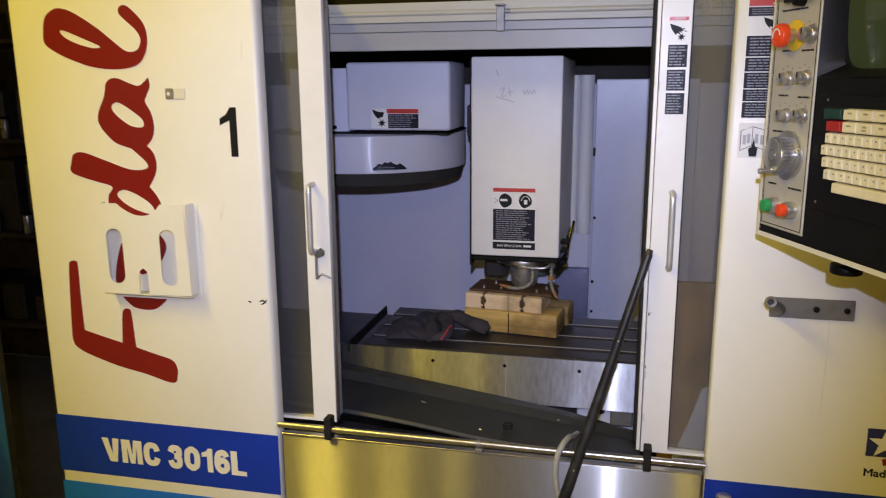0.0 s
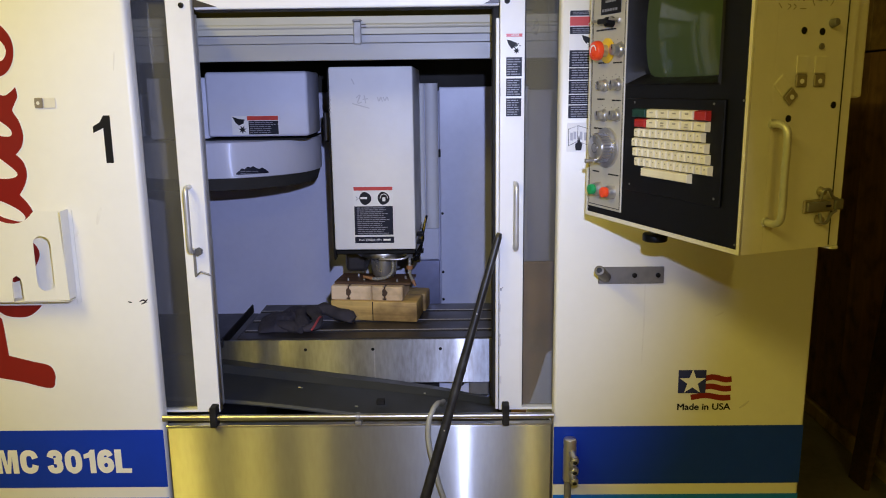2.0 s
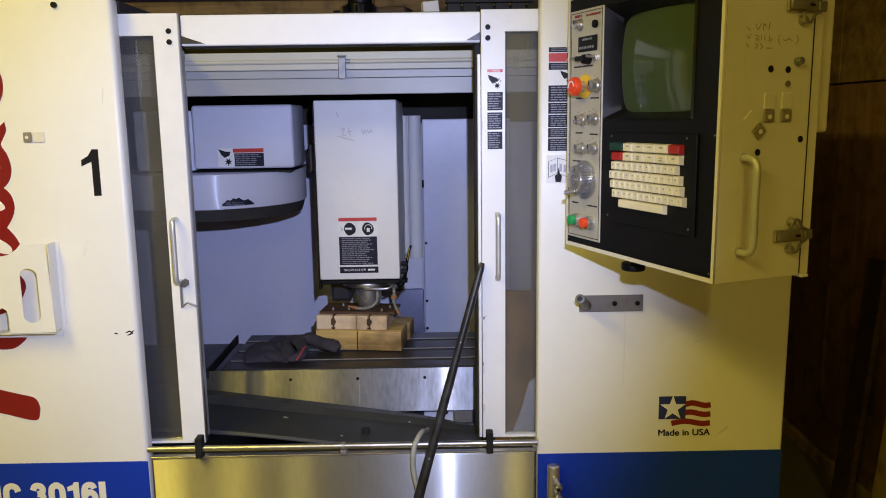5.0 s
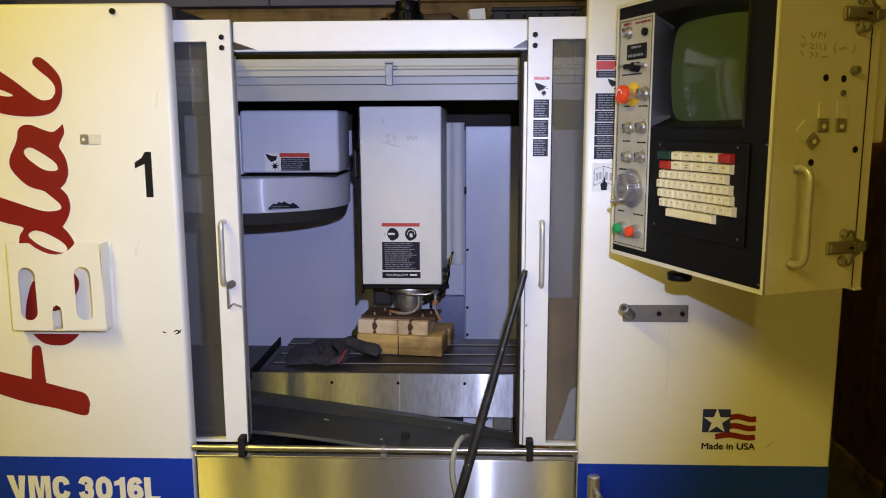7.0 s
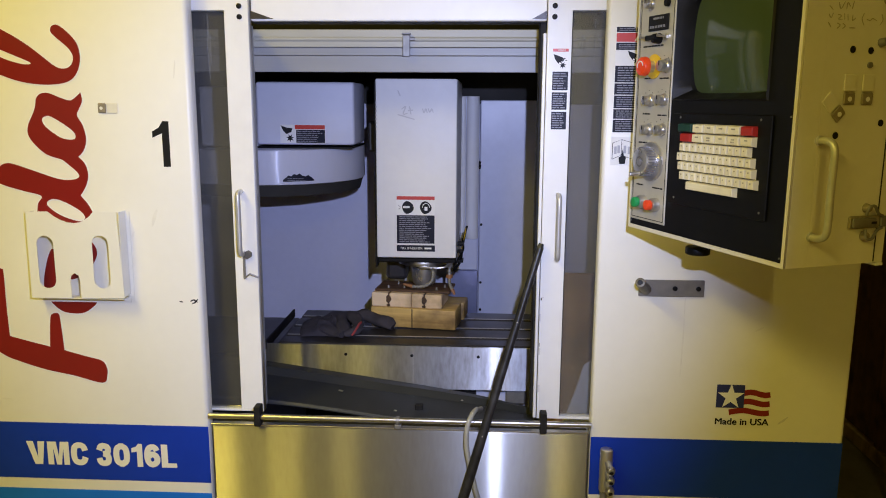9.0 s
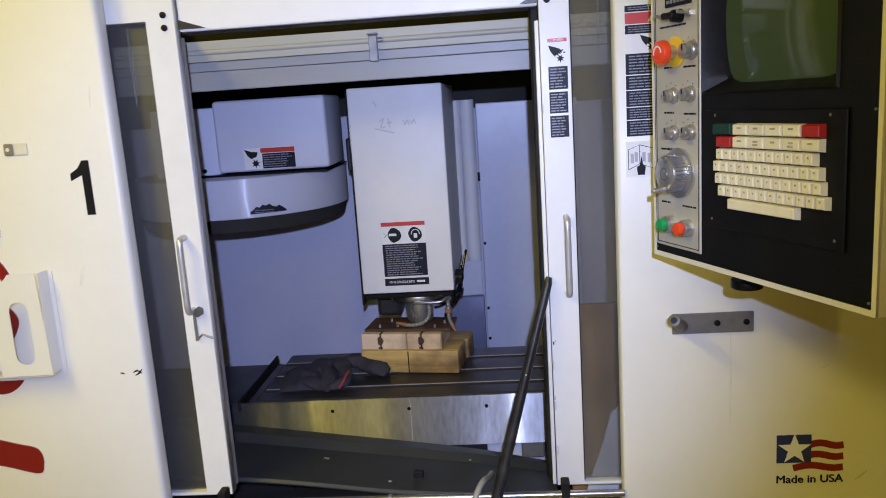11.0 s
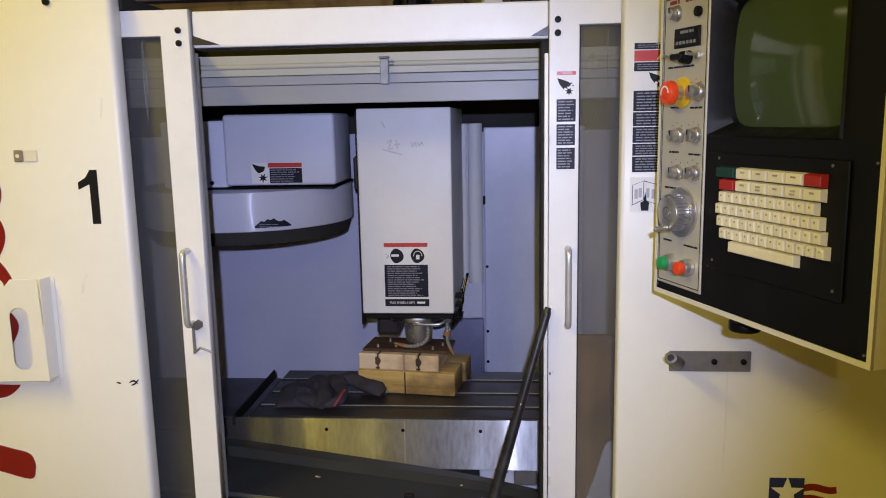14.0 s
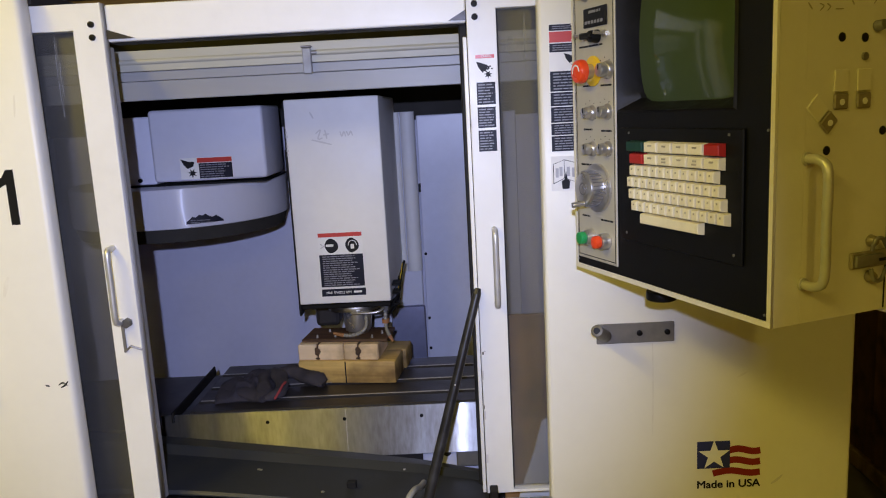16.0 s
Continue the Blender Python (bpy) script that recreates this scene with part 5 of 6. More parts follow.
part("side_plate", moved(box(-0.0008, 0.0008, 1.4792, 1.516, 1.087, 1.300), pose(-0.932, 0, 0)), CREAM, pocket)
part("side_plate", box(-1.1645, -1.163, 1.4792, 1.516, 1.085, 1.297), CREAM, pocket)
part("back_flange", box(-0.9310, -0.922, 1.5145, 1.5162, 1.070, 1.297), CREAM, pocket)
part("bottom_plate", box(-1.160, -0.934, 1.4800, 1.516, 1.081, 1.0828), CREAM, pocket)
part("bottom_flange", box(-1.160, -0.9315, 1.5145, 1.5162, 1.064, 1.0800), CREAM, pocket)


def magnet_clip(name, m, label):
    mg = thing(name, m.translation, label, "clip", "metal clips on the machine")
    mg.matrix_world = m
    part("metal_tab", box(0.0, 0.020, -0.004, -0.0005, -0.012, 0.012, 0.002), TAB_METAL, mg, "grey metal tab", local=True)
    part("tab_hole", cyl((0.009, -0.0042, 0), (0.009, -0.0050, 0), 0.004, seg=12), CREAM, mg, local=True)
    part("white_tab", box(0.0215, 0.049, -0.003, -0.0005, -0.012, 0.012, 0.001), CREAM_DARK, mg, "white flat tab", local=True)
    return mg


magnet_clip("label_clip", pose(-0.980, YF, 1.548), "small metal clip with a white tab on the panel")

brk = thing("tool_bracket", (0.41, 1.516, 1.126), "grey steel bracket with a hollow peg", "bracket")
part("bracket_plate", box(0.333, 0.490, 1.511, 1.5165, 1.105, 1.146, 0.001), BRACKET_GREY, brk)
part("peg", cyl((0.350, 1.5105, 1.122), (0.3205, 1.440, 1.1555), 0.0130, 0.0115, seg=24, bevel=0.001), PEG_STEEL, brk, "hollow round peg", True)
part("peg_bore", cyl((0.3205, 1.4396, 1.1555), (0.3205 - 0.0002, 1.4388, 1.1555 + 0.0002), 0.0065, seg=16), INK, brk)
for x in (0.419, 0.475):
    part("screw", cyl((x, 1.5108, 1.126), (x, 1.506, 1.126), 0.006, seg=12, bevel=0.001), BLACK, brk, "dark screw head", True)

man = thing("air_manifold", (0.267, 1.49, 0.55), "nickel air manifold with three couplings", "manifold")
part("body", cyl((0.272, 1.4985, 0.598), (0.272, 1.4985, 0.712), 0.0165, seg=32, bevel=0.004), CHROME, man, "bright round metal body", True)
part("foot", box(0.260, 0.286, 1.490, 1.5155, 0.585, 0.5975, 0.003), BRACKET_GREY, man)
for k, z in enumerate((0.672, 0.645, 0.617)):
    c = part("coupling", cyl((0.274, 1.4815, z + 0.010), (0.278, 1.452, z - 0.003), 0.0085, 0.0095, seg=16, bevel=0.001), CHROME, man, "push-in coupling", True)
    part("coupling_ring", cyl((0.2765, 1.4635, z + 0.0025), (0.2775, 1.4570, z - 0.0005), 0.0112, seg=16), ROD_STEEL, c, "", True)
    part("coupling_bore", cyl((0.2781, 1.4514, z - 0.0032), (0.2782, 1.4505, z - 0.0036), 0.0055, seg=12), INK, c)
part("supply_pipe", cyl((0.268, 1.497, 0.599), (0.268, 1.497, 0.2), 0.009, seg=12), BRACKET_GREY, man, "", True)

# ---- control pendant ----
# its own frame: x along the face away from the machine, y into the cabinet, z up, origin at the lower inner front corner
PEND = thing("control_pendant", (0.277, 1.390, 1.296), "cream CNC control pendant with screen and keyboard", "control pendant", rz=-68.5)
PW, PH, PD = 0.477, 0.535, 0.213
for x0, x1, z0, z1 in ((0, 0.004, 0, PH), (PW - 0.004, PW, 0, PH), (0.0042, PW - 0.0042, 0, 0.004), (0.0042, PW - 0.0042, PH - 0.004, PH)):
    part("cabinet_wall", box(x0, x1, 0.0045, 0.0468, z0, z1), CREAM_DARK, PEND, "cream painted steel wall", local=True)
part("cabinet", box(0, PW, 0.047, PD, 0, PH), CREAM_DARK, PEND, "cream painted steel cabinet", local=True)
rim = plate([[(0, 0), (PW, 0), (PW, PH), (0, PH)], [(0.006, 0.008), (PW - 0.007, 0.008), (PW - 0.007, PH - 0.008), (0.006, PH - 0.008)]], 0.004)
part("front_rim", moved(rim, pose(0, 0.0015, 0, 90)), CREAM_DARK, PEND, "cream rim round the front", local=True)
SCREEN = (0.161, 0.391, 0.291, 0.479)
hole = round_rect(0.141, 0.409, 0.277, 0.500, 0.006)
face = plate([[(0.0062, 0.0082), (PW - 0.0072, 0.0082), (PW - 0.0072, PH - 0.0082), (0.0062, PH - 0.0082)], hole], 0.003)
part("front_plate", moved(face, pose(0, 0.0022, 0, 90)), BLACK, PEND, "black front plate", local=True)
for u in (0.0095, PW - 0.011):
    for z in (0.016, 0.25, 0.515):
        part("screw", cyl((u, 0.0005, z), (u, -0.001, z), 0.0018, seg=8), BRACKET_GREY, PEND, local=True)
part("rear_box", box(0.02, PW - 0.012, PD + 0.001, PD + 0.040, 0.250, PH, 0.006, 2), CREAM_DARK, PEND, "rear cable box", local=True)
part("door_lip", box(0.0, PW + 0.003, PD - 0.016, PD, -0.006, -0.0005, 0.001), CREAM_DARK, PEND, local=True)
part("door_seam", box(PW + 0.0004, PW + 0.0012, PD - 0.022, PD - 0.020, 0.002, PH), INK, PEND, local=True)
part("hinge_block", box(-0.060, 0.03, PD - 0.045, PD - 0.005, 0.08, 0.5, 0.004), CREAM_DARK, PEND, "mounting hinge to the machine", local=True)
fk = part("foot_knob", cyl((0.168, 0.062, -0.020), (0.168, 0.062, -0.036), 0.025, seg=24, bevel=0.003), BLACK, PEND, "round black knob underneath", True, True)
part("knob_stem", cyl((0.168, 0.062, -0.0002), (0.168, 0.062, -0.0198), 0.008, seg=12), BRACKET_GREY, fk, "", True, True)
# screen
def tube_outline(x0, x1, z0, z1, y, p=0.0, n=64):
    """A ring in the face's plane: a rectangle, or for p > 0 the bulging outline of a picture tube."""
    ring = []
    for k in range(n):
        c, s = math.cos(2 * math.pi * k / n), math.sin(2 * math.pi * k / n)
        f = 1 / max(abs(c), abs(s)) if not p else 1 / (abs(c) ** p + abs(s) ** p) ** (1 / p)
        ring.append(((x0 + x1) / 2 + (x1 - x0) / 2 * c * f, y, (z0 + z1) / 2 + (z1 - z0) / 2 * s * f))
    return ring


bz = bmesh.new()
HOLE = (SCREEN[0] - 0.005, SCREEN[1] + 0.001, SCREEN[2] - 0.001, SCREEN[3] + 0.001)
rings = [[bz.verts.new(v) for v in tube_outline(*r)] for r in ((0.139, 0.411, 0.2755, 0.5015, 0.0), (0.142, 0.408, 0.2785, 0.4985, -0.0035), (*HOLE, 0.027, 9), (*HOLE, 0.042, 9))]
for ring0, ring1 in zip(rings, rings[1:]):
    for k in range(64):
        bz.faces.new((ring0[k], ring0[(k + 1) % 64], ring1[(k + 1) % 64], ring1[k]))
bezel = part("screen_bezel", bz, BLACK_GLOSS, PEND, "deep black screen bezel", True, True)
scr = bmesh.new()
n = 16
g = []
for a in range(n + 1):
    row = []
    for c in range(n + 1):
        u, v = a / n * 2 - 1, c / n * 2 - 1
        x = (HOLE[0] + HOLE[1]) / 2 + u * (HOLE[1] - HOLE[0]) * 0.502
        z = (HOLE[2] + HOLE[3]) / 2 + v * (HOLE[3] - HOLE[2]) * 0.502
        row.append(scr.verts.new((x, 0.019 + 0.011 * (u * u + v * v), z)))
    g.append(row)
for a in range(n):
    for c in range(n):
        scr.faces.new((g[a][c], g[a + 1][c], g[a + 1][c + 1], g[a][c + 1]))
part("screen", scr, CRT_GLASS, PEND, "dark green curved picture tube", True, True)
# aluminium strip with controls
strip = part("control_strip", box(0.0125, 0.1375, -0.003, 0.0002, 0.022, 0.502, 0.0012), ALUMINIUM, PEND, "brushed aluminium control strip", local=True)


def knob(u, z, r, h, material_, parent, name="knob", label="", pointer=True, flare=1.35):
    k = part(name, cyl((u, -0.0032, z), (u, -0.0032 - h * 0.4, z), r * flare, r * 1.1, seg=24, bevel=0.0008), CHROME if material_ is CHROME else ALUMINIUM, parent, label, True, True)
    part("cap", cyl((u, -0.0034 - h * 0.4, z), (u, -0.0032 - h, z), r, r * 0.94, seg=24, bevel=0.001), material_, k, "", True, True)
    if pointer:
        part("pointer", box(u - 0.001, u + 0.001, -0.0042 - h, -0.0034 - h, z, z + r * 0.85), INK, k, local=True)
    return k


knob(0.052, 0.472, 0.010, 0.016, CHROME, PEND, "key_switch", "round key switch")
part("jack", cyl((0.112, -0.0032, 0.468), (0.112, -0.010, 0.468), 0.008, seg=16, bevel=0.001), BLACK, PEND, "small black socket", True, True)
disp = part("counter_display", box(0.048, 0.118, -0.0060, -0.0032, 0.416, 0.447, 0.001), BLACK, PEND, "black counter display", local=True)
part("fine_print", moved(bars(0.066, 0.102, 0.437, 0.444, 1, -0.0063, 2, 0.6), pose(0, 0, 0)), GREY_INK, disp, local=True)
for k in range(6):
    part("digit", box(0.054 + k * 0.0095, 0.0605 + k * 0.0095, -0.0068, -0.0062, 0.4215, 0.4265), GREY_INK, disp, local=True)
for u in (0.048, 0.070, 0.112):
    t = part("toggle_switch", cyl((u, -0.0032, 0.402), (u, -0.008, 0.402), 0.006, seg=6), CHROME, PEND, "small chrome toggle switch", local=True)
    part("lever", cyl((u, -0.008, 0.402), (u - 0.004, -0.024, 0.405), 0.0018, 0.003, seg=10), CHROME, t, "", True, True)
bk = part("rocker_knob", cyl((0.088, -0.0032, 0.400), (0.088, -0.020, 0.400), 0.011, 0.009, seg=16, bevel=0.001), BLACK, PEND, "black knob", True, True)
part("wing", box(0.066, 0.098, -0.026, -0.0205, 0.396, 0.406, 0.002), BLACK, bk, local=True)
# print under the controls
edge = plate([[(0.0165, 0.027), (0.1335, 0.027), (0.1335, 0.497), (0.0165, 0.497)], [(0.0179, 0.0284), (0.1321, 0.0284), (0.1321, 0.4956), (0.0179, 0.4956)]], 0.0004)
part("printed_border", moved(edge, pose(0, -0.0032, 0, 90)), INK, strip, "thin black printed border", local=True)
for u0, u1, z, s in ((0.030, 0.125, 0.384, 1), (0.040, 0.075, 0.319, 2), (0.095, 0.135, 0.318, 3), (0.04, 0.075, 0.246, 4), (0.095, 0.13, 0.244, 5), (0.03, 0.065, 0.186, 6), (0.09, 0.135, 0.094, 7), (0.03, 0.062, 0.096, 8)):
    part("fine_print", bars(u0, u1, z, z + 0.005, 1, -0.0032, s, 0.6), INK, strip, local=True)
part("maker_mark", bars(0.030, 0.065, 0.486, 0.494, 1, -0.0032, 21, 0.7), RED, strip, "red printed mark", local=True)
part("maker_mark", bars(0.074, 0.128, 0.485, 0.492, 1, -0.0032, 22, 0.6), RED, strip, "red printed mark", local=True)
for u, z in ((0.062, 0.345), (0.108, 0.345), (0.060, 0.2765), (0.106, 0.278), (0.060, 0.216), (0.106, 0.2175)):
    for k in range(7):
        a = radians(-120 + 40 * k)
        part("scale_tick", box(u + 0.020 * math.sin(a) - 0.0008, u + 0.020 * math.sin(a) + 0.0008, -0.0036, -0.0031, z + 0.020 * math.cos(a) - 0.0008, z + 0.020 * math.cos(a) + 0.0008), INK, strip, local=True)
ring = part("stop_collar", cyl((0.074, -0.0032, 0.345), (0.074, -0.006, 0.345), 0.025, seg=28, bevel=0.0006), YELLOW, PEND, "yellow collar", True, True)
part("stem", cyl((0.070, -0.006, 0.345), (0.070, -0.020, 0.345), 0.012, seg=20), CHROME, ring, "", True, True)
part("stop_button", cyl((0.070, -0.0202, 0.345), (0.070, -0.035, 0.345), 0.0205, 0.0185, seg=28, bevel=0.004), ESTOP_RED, ring, "orange-red mushroom button", True, True)
part("arrow_mark", moved(plate([[(0.009 * math.cos(a), 0.009 * math.sin(a)) for a in [radians(20 * i) for i in range(0, 11)]] + [(0.0115 * math.cos(a), 0.0115 * math.sin(a)) for a in [radians(200 - 20 * i) for i in range(0, 11)]]], 0.0005), Matrix.Translation((0.070, -0.0354, 0.345)) @ FRONT), STICKER_WHITE, ring, "white arrow", local=True)
knob(0.118, 0.345, 0.0115, 0.019, CHROME, PEND, "selector_knob", "turned metal selector knob")
for u, z in ((0.067, 0.2765), (0.115, 0.278), (0.067, 0.216), (0.115, 0.2175)):
    knob(u, z, 0.0100, 0.018, CHROME, PEND, "selector_knob", "turned metal selector knob")
wheel = part("pulse_wheel", cyl((0.084, -0.0032, 0.151), (0.084, -0.010, 0.151), 0.041, seg=48, bevel=0.0015), CHROME, PEND, "turned metal pulse handwheel", True, True)
part("wheel_rim", cyl((0.084, -0.0102, 0.151), (0.084, -0.034, 0.151), 0.030, 0.027, seg=48, bevel=0.002), CHROME, wheel, "", True, True)
for k in range(30):
    a = 2 * math.pi * k / 30
    part("knurl", box(0.084 + 0.0297 * math.cos(a) - 0.0009, 0.084 + 0.0297 * math.cos(a) + 0.0009, -0.031, -0.012, 0.151 + 0.0297 * math.sin(a) - 0.0009, 0.151 + 0.0297 * math.sin(a) + 0.0009), BRACKET_GREY, wheel, local=True)
part("wheel_mark", cyl((0.084, -0.0341, 0.151), (0.084, -0.0346, 0.151), 0.011, seg=24), BRACKET_GREY, wheel, "", True, True)
part("wheel_hub", cyl((0.084, -0.0347, 0.151), (0.084, -0.0352, 0.151), 0.008, seg=24), CHROME, wheel, "", True, True)
part("crank_pin", cyl((0.088, -0.034, 0.127), (0.084, -0.056, 0.125), 0.0042, 0.0048, seg=12, bevel=0.001), CHROME, wheel, "small crank pin", True, True)
for u, z, m_ in ((0.060, 0.063, BUTTON_GREEN), (0.108, 0.062, ESTOP_RED)):
    c = part("push_button", cyl((u, -0.0032, z), (u, -0.019, z), 0.0145, 0.0135, seg=24, bevel=0.001), CHROME, PEND, "push button with a metal collar", True, True)
    part("button_cap", cyl((u, -0.0192, z), (u, -0.030, z), 0.0112, 0.0105, seg=24, bevel=0.002), m_, c, "", True, True)
# keyboard
kb = part("keyboard", box(0.150, 0.428, -0.004, 0.0003, 0.072, 0.252, 0.0015), BLACK, PEND, "black keyboard plate with ivory keys", local=True)
for u, z in ((0.176, 0.244), (0.402, 0.244), (0.168, 0.085), (0.414, 0.086)):
    part("screw", cyl((u, -0.0042, z), (u, -0.0050, z), 0.0022, seg=8), BRACKET_GREY, kb, local=True)
CAPS = {}


def keycap(u0, u1, row, mat, mark, sub=0.0):
    """One key cap with sloped sides; alike caps share a mesh."""
    w = round(u1 - u0, 4)
    if (w, mat.name) not in CAPS:
        b = bmesh.new()
        bmesh.ops.create_cube(b, size=1.0)
        b.transform(Matrix.Translation((0, -0.0055, 0)) @ Matrix.Diagonal((w - 0.0011, 0.011, 0.0175, 1)))
        for v in b.verts:
            if v.co.y < -0.006:
                v.co.x -= math.copysign(0.0016, v.co.x)
                v.co.z -= math.copysign(0.0016, v.co.z)
        bmesh.ops.bevel(b, geom=[e for e in b.edges if all(v.co.y < -0.006 for v in e.verts)], offset=0.0012, segments=1, affect="EDGES")
        CAPS[(w, mat.name)] = finish(b, mat)
    k = new("key", CAPS[(w, mat.name)])
    k.parent = kb
    z = 0.233 - 0.0183 * row - 0.0092
    k.location = ((u0 + u1) / 2 - 0.018, -0.0042, z)
    return (u0 + u1) / 2 - 0.018, z, w


marks = bmesh.new()
krnd = random.Random(11)


def key_row(row, u0, count, w, mats=None, double=False):
    for k in range(count):
        mat = (mats or {}).get(k, IVORY)
        u, z, w_ = keycap(u0 + k * w, u0 + (k + 1) * w, row, mat, True)
        if mat is IVORY:
            lw = 0.0028 if w < 0.03 else 0.010
            for j in range(2 if double and krnd.random() < 0.5 else 1):
                box(u - lw / 2 * krnd.uniform(0.6, 1), u + lw / 2, -0.0158, -0.0153, z + 0.001 - 0.0045 * j, z + 0.0036 - 0.0045 * j, bm=marks)


keycap(0.199, 0.2435, 0, KEY_GREEN, False)
key_row(0, 0.2450, 5, 0.0339, {4: KEY_RED})
keycap(0.2075, 0.2435, 1, KEY_RED, False)
key_row(1, 0.2450, 5, 0.0339, None, True)
key_row(2, 0.2075, 11, 0.0179)
key_row(3, 0.2005, 12, 0.0179)
key_row(4, 0.2045, 12, 0.0179)
key_row(5, 0.2115, 12, 0.0179)
keycap(0.234, 0.374, 6, IVORY, False)
part("key_print", marks, MARKER, kb, local=True)

# side of the cabinet: handle, latches, clips, holes, faint notes (frame: the side lies at x = PW)
S = PW + 0.0004
h = part("side_handle", sweep(spline([(S, 0.050, 0.212), (S + 0.022, 0.050, 0.211), (S + 0.034, 0.050, 0.196), (S + 0.034, 0.050, 0.132), (S + 0.034, 0.050, 0.068), (S + 0.022, 0.050, 0.053), (S, 0.050, 0.052)], 6), 0.0062), SATIN, PEND, "bright metal carrying handle", True, True)
for z in (0.212, 0.052):
    part("handle_foot", cyl((S, 0.050, z), (S + 0.003, 0.050, z), 0.0085, seg=16), SATIN, h, "", True, True)
for z in (0.073, 0.462):
    l = part("latch", box(S, S + 0.006, 0.126, 0.192, z - 0.011, z + 0.011, 0.002), TAB_METAL, PEND, "draw latch of dull brownish metal", local=True)
    part("latch_lever", box(S + 0.0065, S + 0.013, 0.128, 0.178, z - 0.008, z + 0.008, 0.003, 2), BRACKET_GREY, l, "", True, True)
    part("latch_slot", box(S + 0.0131, S + 0.0137, 0.166, 0.177, z - 0.002, z + 0.002), INK, l, local=True)
    part("latch_keeper", box(S, S + 0.008, 0.1925, PD - 0.001, z - 0.009, z + 0.009, 0.002), BRACKET_GREY, l, local=True)
    for e in (-1, 1):
        part("latch_boss", cyl((S, 0.163, z + e * 0.024), (S + 0.010, 0.163, z + e * 0.024), 0.0085, 0.006, seg=14, bevel=0.001), TAB_METAL, l, "", True, True)
        part("latch_loop", sweep(spline([(S + 0.009, 0.157, z + e * 0.012), (S + 0.013, 0.158, z + e * 0.026), (S + 0.013, 0.170, z + e * 0.028), (S + 0.010, 0.182, z + e * 0.015), (S + 0.008, 0.195, z + e * 0.010)], 4), 0.0026, 8), BRACKET_GREY, l, "", True, True)
for s, z in ((0.101, 0.358), (0.139, 0.357), (0.176, 0.240), (0.082, 0.220)):
    part("hole", cyl((S, s, z), (S + 0.0006, s, z), 0.0058, seg=16), INK, PEND, "round dark hole", True, True)
part("stud", cyl((S, 0.158, 0.370), (S + 0.012, 0.158, 0.372), 0.0075, 0.006, seg=12, bevel=0.001), BRACKET_GREY, PEND, "dark stud", True, True)
part("small_screw", cyl((S, 0.139, 0.334), (S + 0.003, 0.139, 0.334), 0.005, seg=12), BRACKET_GREY, PEND, "", True, True)
NOTES = (
    [(0.040, 0.440), (0.046, 0.434)], [(0.056, 0.446), (0.060, 0.436), (0.066, 0.448)], [(0.070, 0.436), (0.071, 0.447), (0.076, 0.441)], [(0.080, 0.437), (0.082, 0.450)],
    [(0.040, 0.426), (0.044, 0.420), (0.047, 0.428)], [(0.056, 0.426), (0.062, 0.424), (0.057, 0.418), (0.064, 0.418)], [(0.067, 0.428), (0.068, 0.418)], [(0.073, 0.427), (0.074, 0.417)], [(0.082, 0.426), (0.082, 0.417), (0.087, 0.421)],
    [(0.040, 0.412), (0.045, 0.404)], [(0.056, 0.411), (0.061, 0.408), (0.056, 0.402)], [(0.066, 0.411), (0.070, 0.407), (0.066, 0.402)], [(0.078, 0.404), (0.088, 0.404)],
    [(0.102, 0.430), (0.099, 0.420), (0.103, 0.410)], [(0.108, 0.420), (0.114, 0.418), (0.118, 0.422), (0.126, 0.418)], [(0.134, 0.430), (0.137, 0.420), (0.132, 0.411)],
)
for pts in NOTES:
    part("faded_note", moved(ribbon([(a * 1.15, 0.405 + (b - 0.419) * 0.9) for a, b in pts], (0.0013, 0.0017, 0.0011), 0.0005, 0.0007, 4), Matrix.Translation((PW, 0, 0)) @ pose(0, 0, 0, 90, 0, 90)), MARKER, PEND, "faded marker scribble", local=True)
base = FRAMES[PEND]
for s, z, turn in ((0.101, 0.270, 90), (0.139, 0.270, 90), (0.089, 0.248, 135)):
    m = base @ Matrix.Translation((PW, s, z)) @ pose(0, 0, 0, 0, 0, 90) @ pose(0, 0, 0, 0, -turn, 0)
    magnet_clip("label_clip", m, "small metal clip with a white tab on the pendant")

# ---- things lying on top of the machine ----
motor = thing("spindle_motor", (-0.25, 2.3, 1.861), "black ribbed motor on top of the machine", "motor")
part("motor_body", cyl((-0.25, 2.3, 1.861), (-0.25, 2.3, 1.948), 0.047, seg=28, bevel=0.004), BLACK, motor, "", True)
part("motor_cap", cyl((-0.25, 2.3, 1.9482), (-0.25, 2.3, 1.980), 0.041, 0.038, seg=28, bevel=0.003), BLACK, motor, "", True)
part("cable_gland", cyl((-0.25, 2.245, 1.885), (-0.25, 2.222, 1.885), 0.009, seg=10, bevel=0.001), ROD_STEEL, motor, "bright cable gland", True)
part("terminal_box", box(-0.335, -0.309, 2.26, 2.33, 1.861, 1.925, 0.004), BLACK, motor)
for k in range(14):
    a = 2 * math.pi * k / 14
    part("cooling_rib", moved(box(0.0475, 0.057, -0.003, 0.003, 1.865, 1.940), pose(-0.25, 2.3, 0, 0, 0, math.degrees(a))), BLACK, motor)
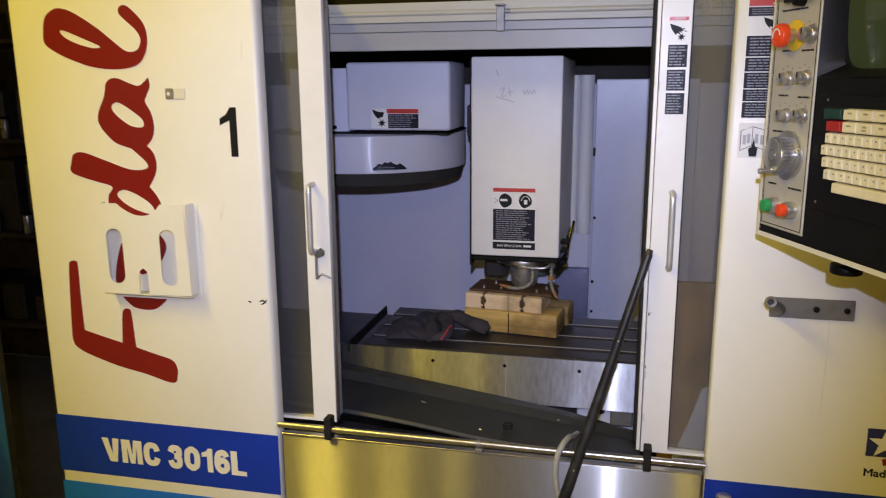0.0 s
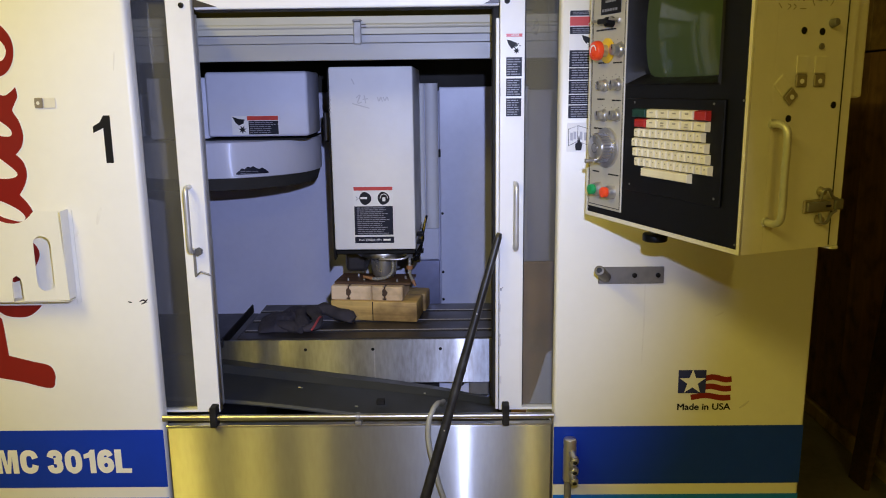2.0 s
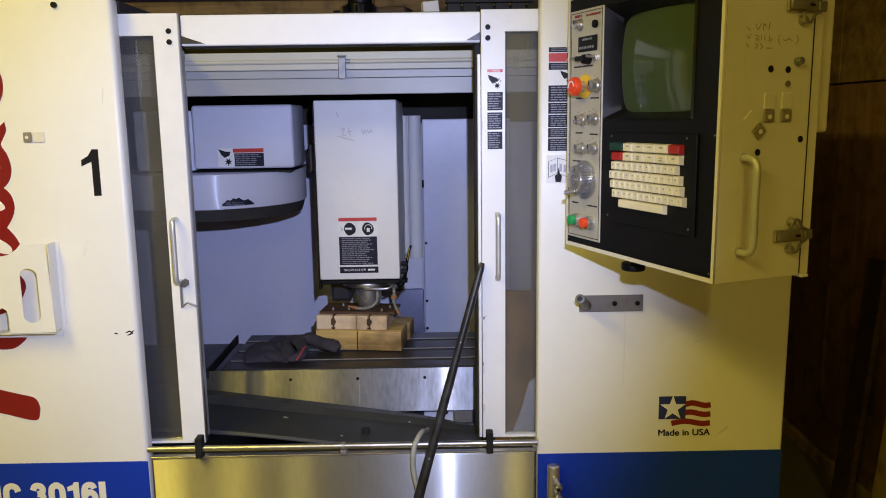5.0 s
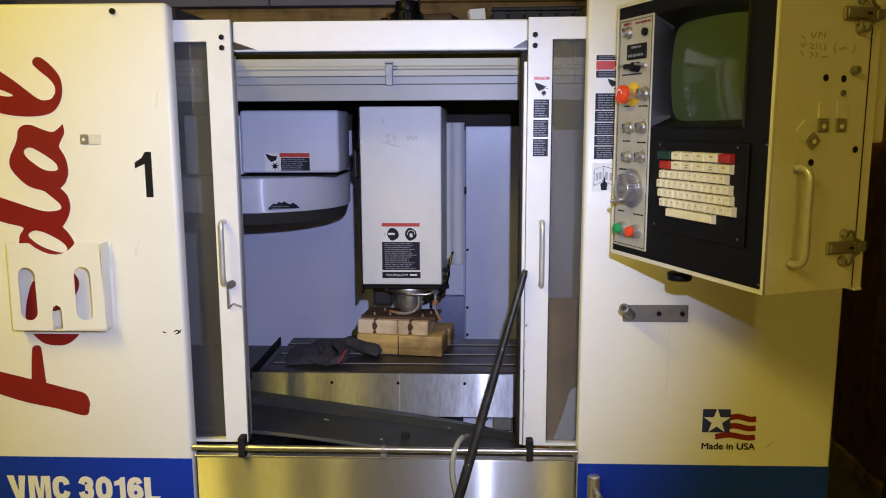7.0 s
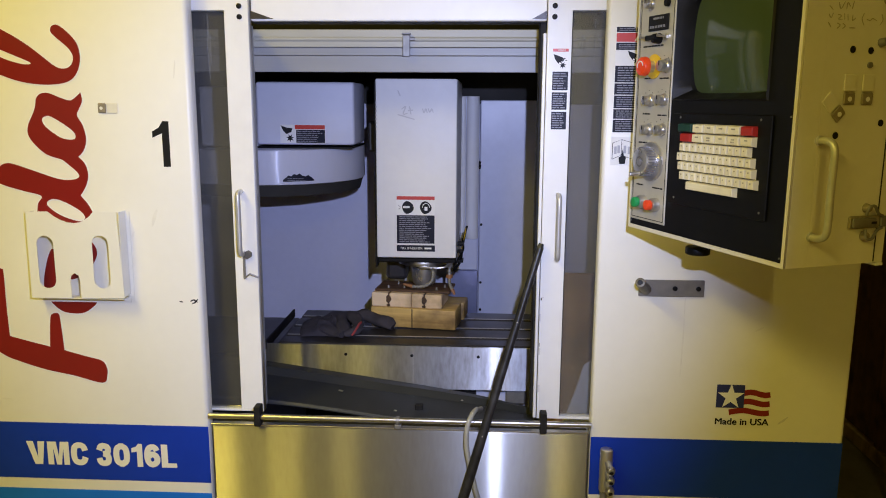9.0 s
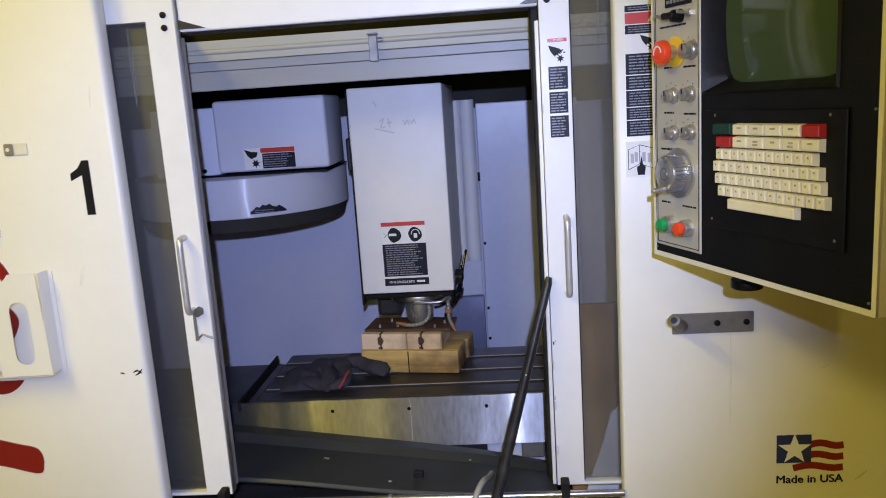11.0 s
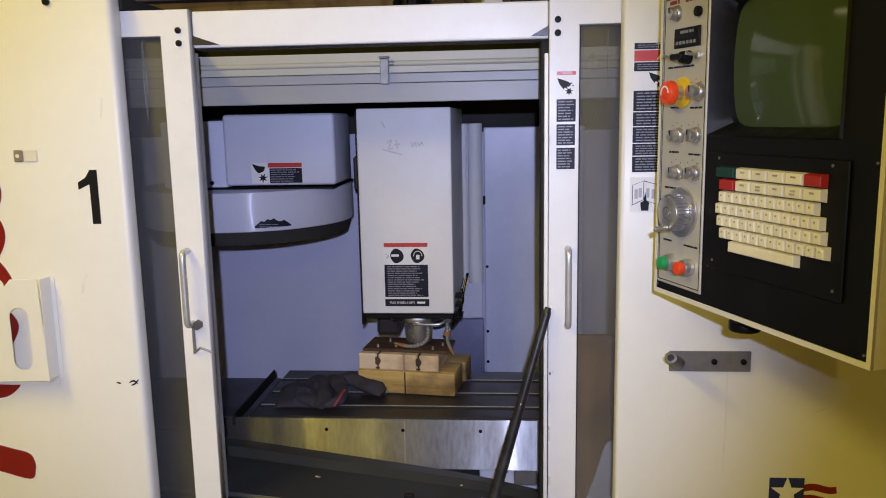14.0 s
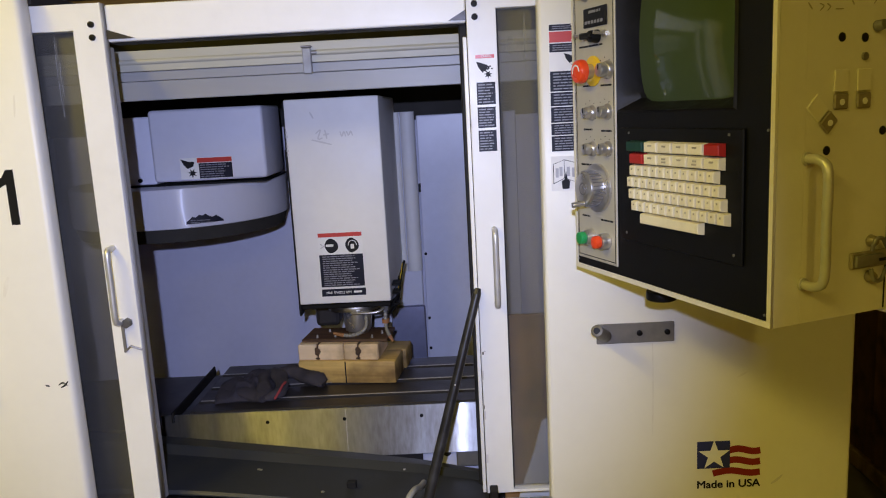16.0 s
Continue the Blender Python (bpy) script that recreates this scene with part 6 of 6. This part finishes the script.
solo("carton", moved(box(-0.025, 0.025, -0.02, 0.02, 0, 0.075, 0.001), pose(-0.016, 2.2, 1.864, 0, -6, 10)), CARTON, "small white card box on the machine roof", "carton")
crate = thing("slatted_crate", (0.28, 2.45, 1.861), "dark slatted crate on the machine roof", "crate")
for k in range(9):
    part("slat", box(0.036 + k * 0.055, 0.083 + k * 0.055, 2.40, 2.415, 1.861, 1.962, 0.002), CRATE_DARK, crate)
part("rail", box(0.03, 0.54, 2.4155, 2.43, 1.861, 1.955, 0.002), BLACK, crate)
part("top_rail", box(0.03, 0.54, 2.398, 2.43, 1.9625, 1.975, 0.002), CRATE_DARK, crate)
solo("brown_parcel", moved(box(-0.08, 0.07, -0.06, 0.06, 0, 0.10, 0.012, 2), pose(-0.16, 2.5, 1.861, 0, 0, -14)), BROWN_JUNK, "brown crumpled parcel on the machine roof", "parcel")

board = thing("white_board", (0.30, 1.75, 0.5155), "white offcut standing behind the hazy door pane", "offcut")
part("offcut_plate", on_front(plate([[(0.150, 0.516), (0.184, 0.665), (0.220, 0.769), (0.241, 0.845), (0.261, 0.858), (0.42, 0.84), (0.42, 0.516)]], 0.006, 0.001), 1.75), CARTON, board, "white board with a slanted edge")

# added sheet that gives the right pane its brown lower patch
solo("brown_board", box(0.150, 0.56, 1.800, 1.815, 0.5155, 1.095, 0.002), WALL_WOOD, "yellow-brown sheet added for the brown patch in the hazy pane", "board")

SMUDGE = surface("faint_smudge", (0.73, 0.705, 0.63), 0.5, dirt=0.5, dirt_color=(0.80, 0.78, 0.70), scale=40, bump=0.0)
for pts, w in (([(0.447, 1.10), (0.448, 1.0), (0.446, 0.90)], 0.004), ([(-0.865, 1.262), (-0.858, 1.285), (-0.852, 1.300)], 0.010), ([(-0.92, 1.23), (-0.913, 1.245)], 0.006), ([(0.62, 1.02), (0.64, 1.03)], 0.005), ([(-1.30, 0.80), (-1.27, 0.80)], 0.004), ([(-0.79, 1.62), (-0.785, 1.66)], 0.004)):
    part("smudge", on_front(ribbon(pts, (w * 0.5, w, w * 0.6), 0.0002, 0.0003, 4), YF), SMUDGE, mill, "faint grey smudge on the paint")
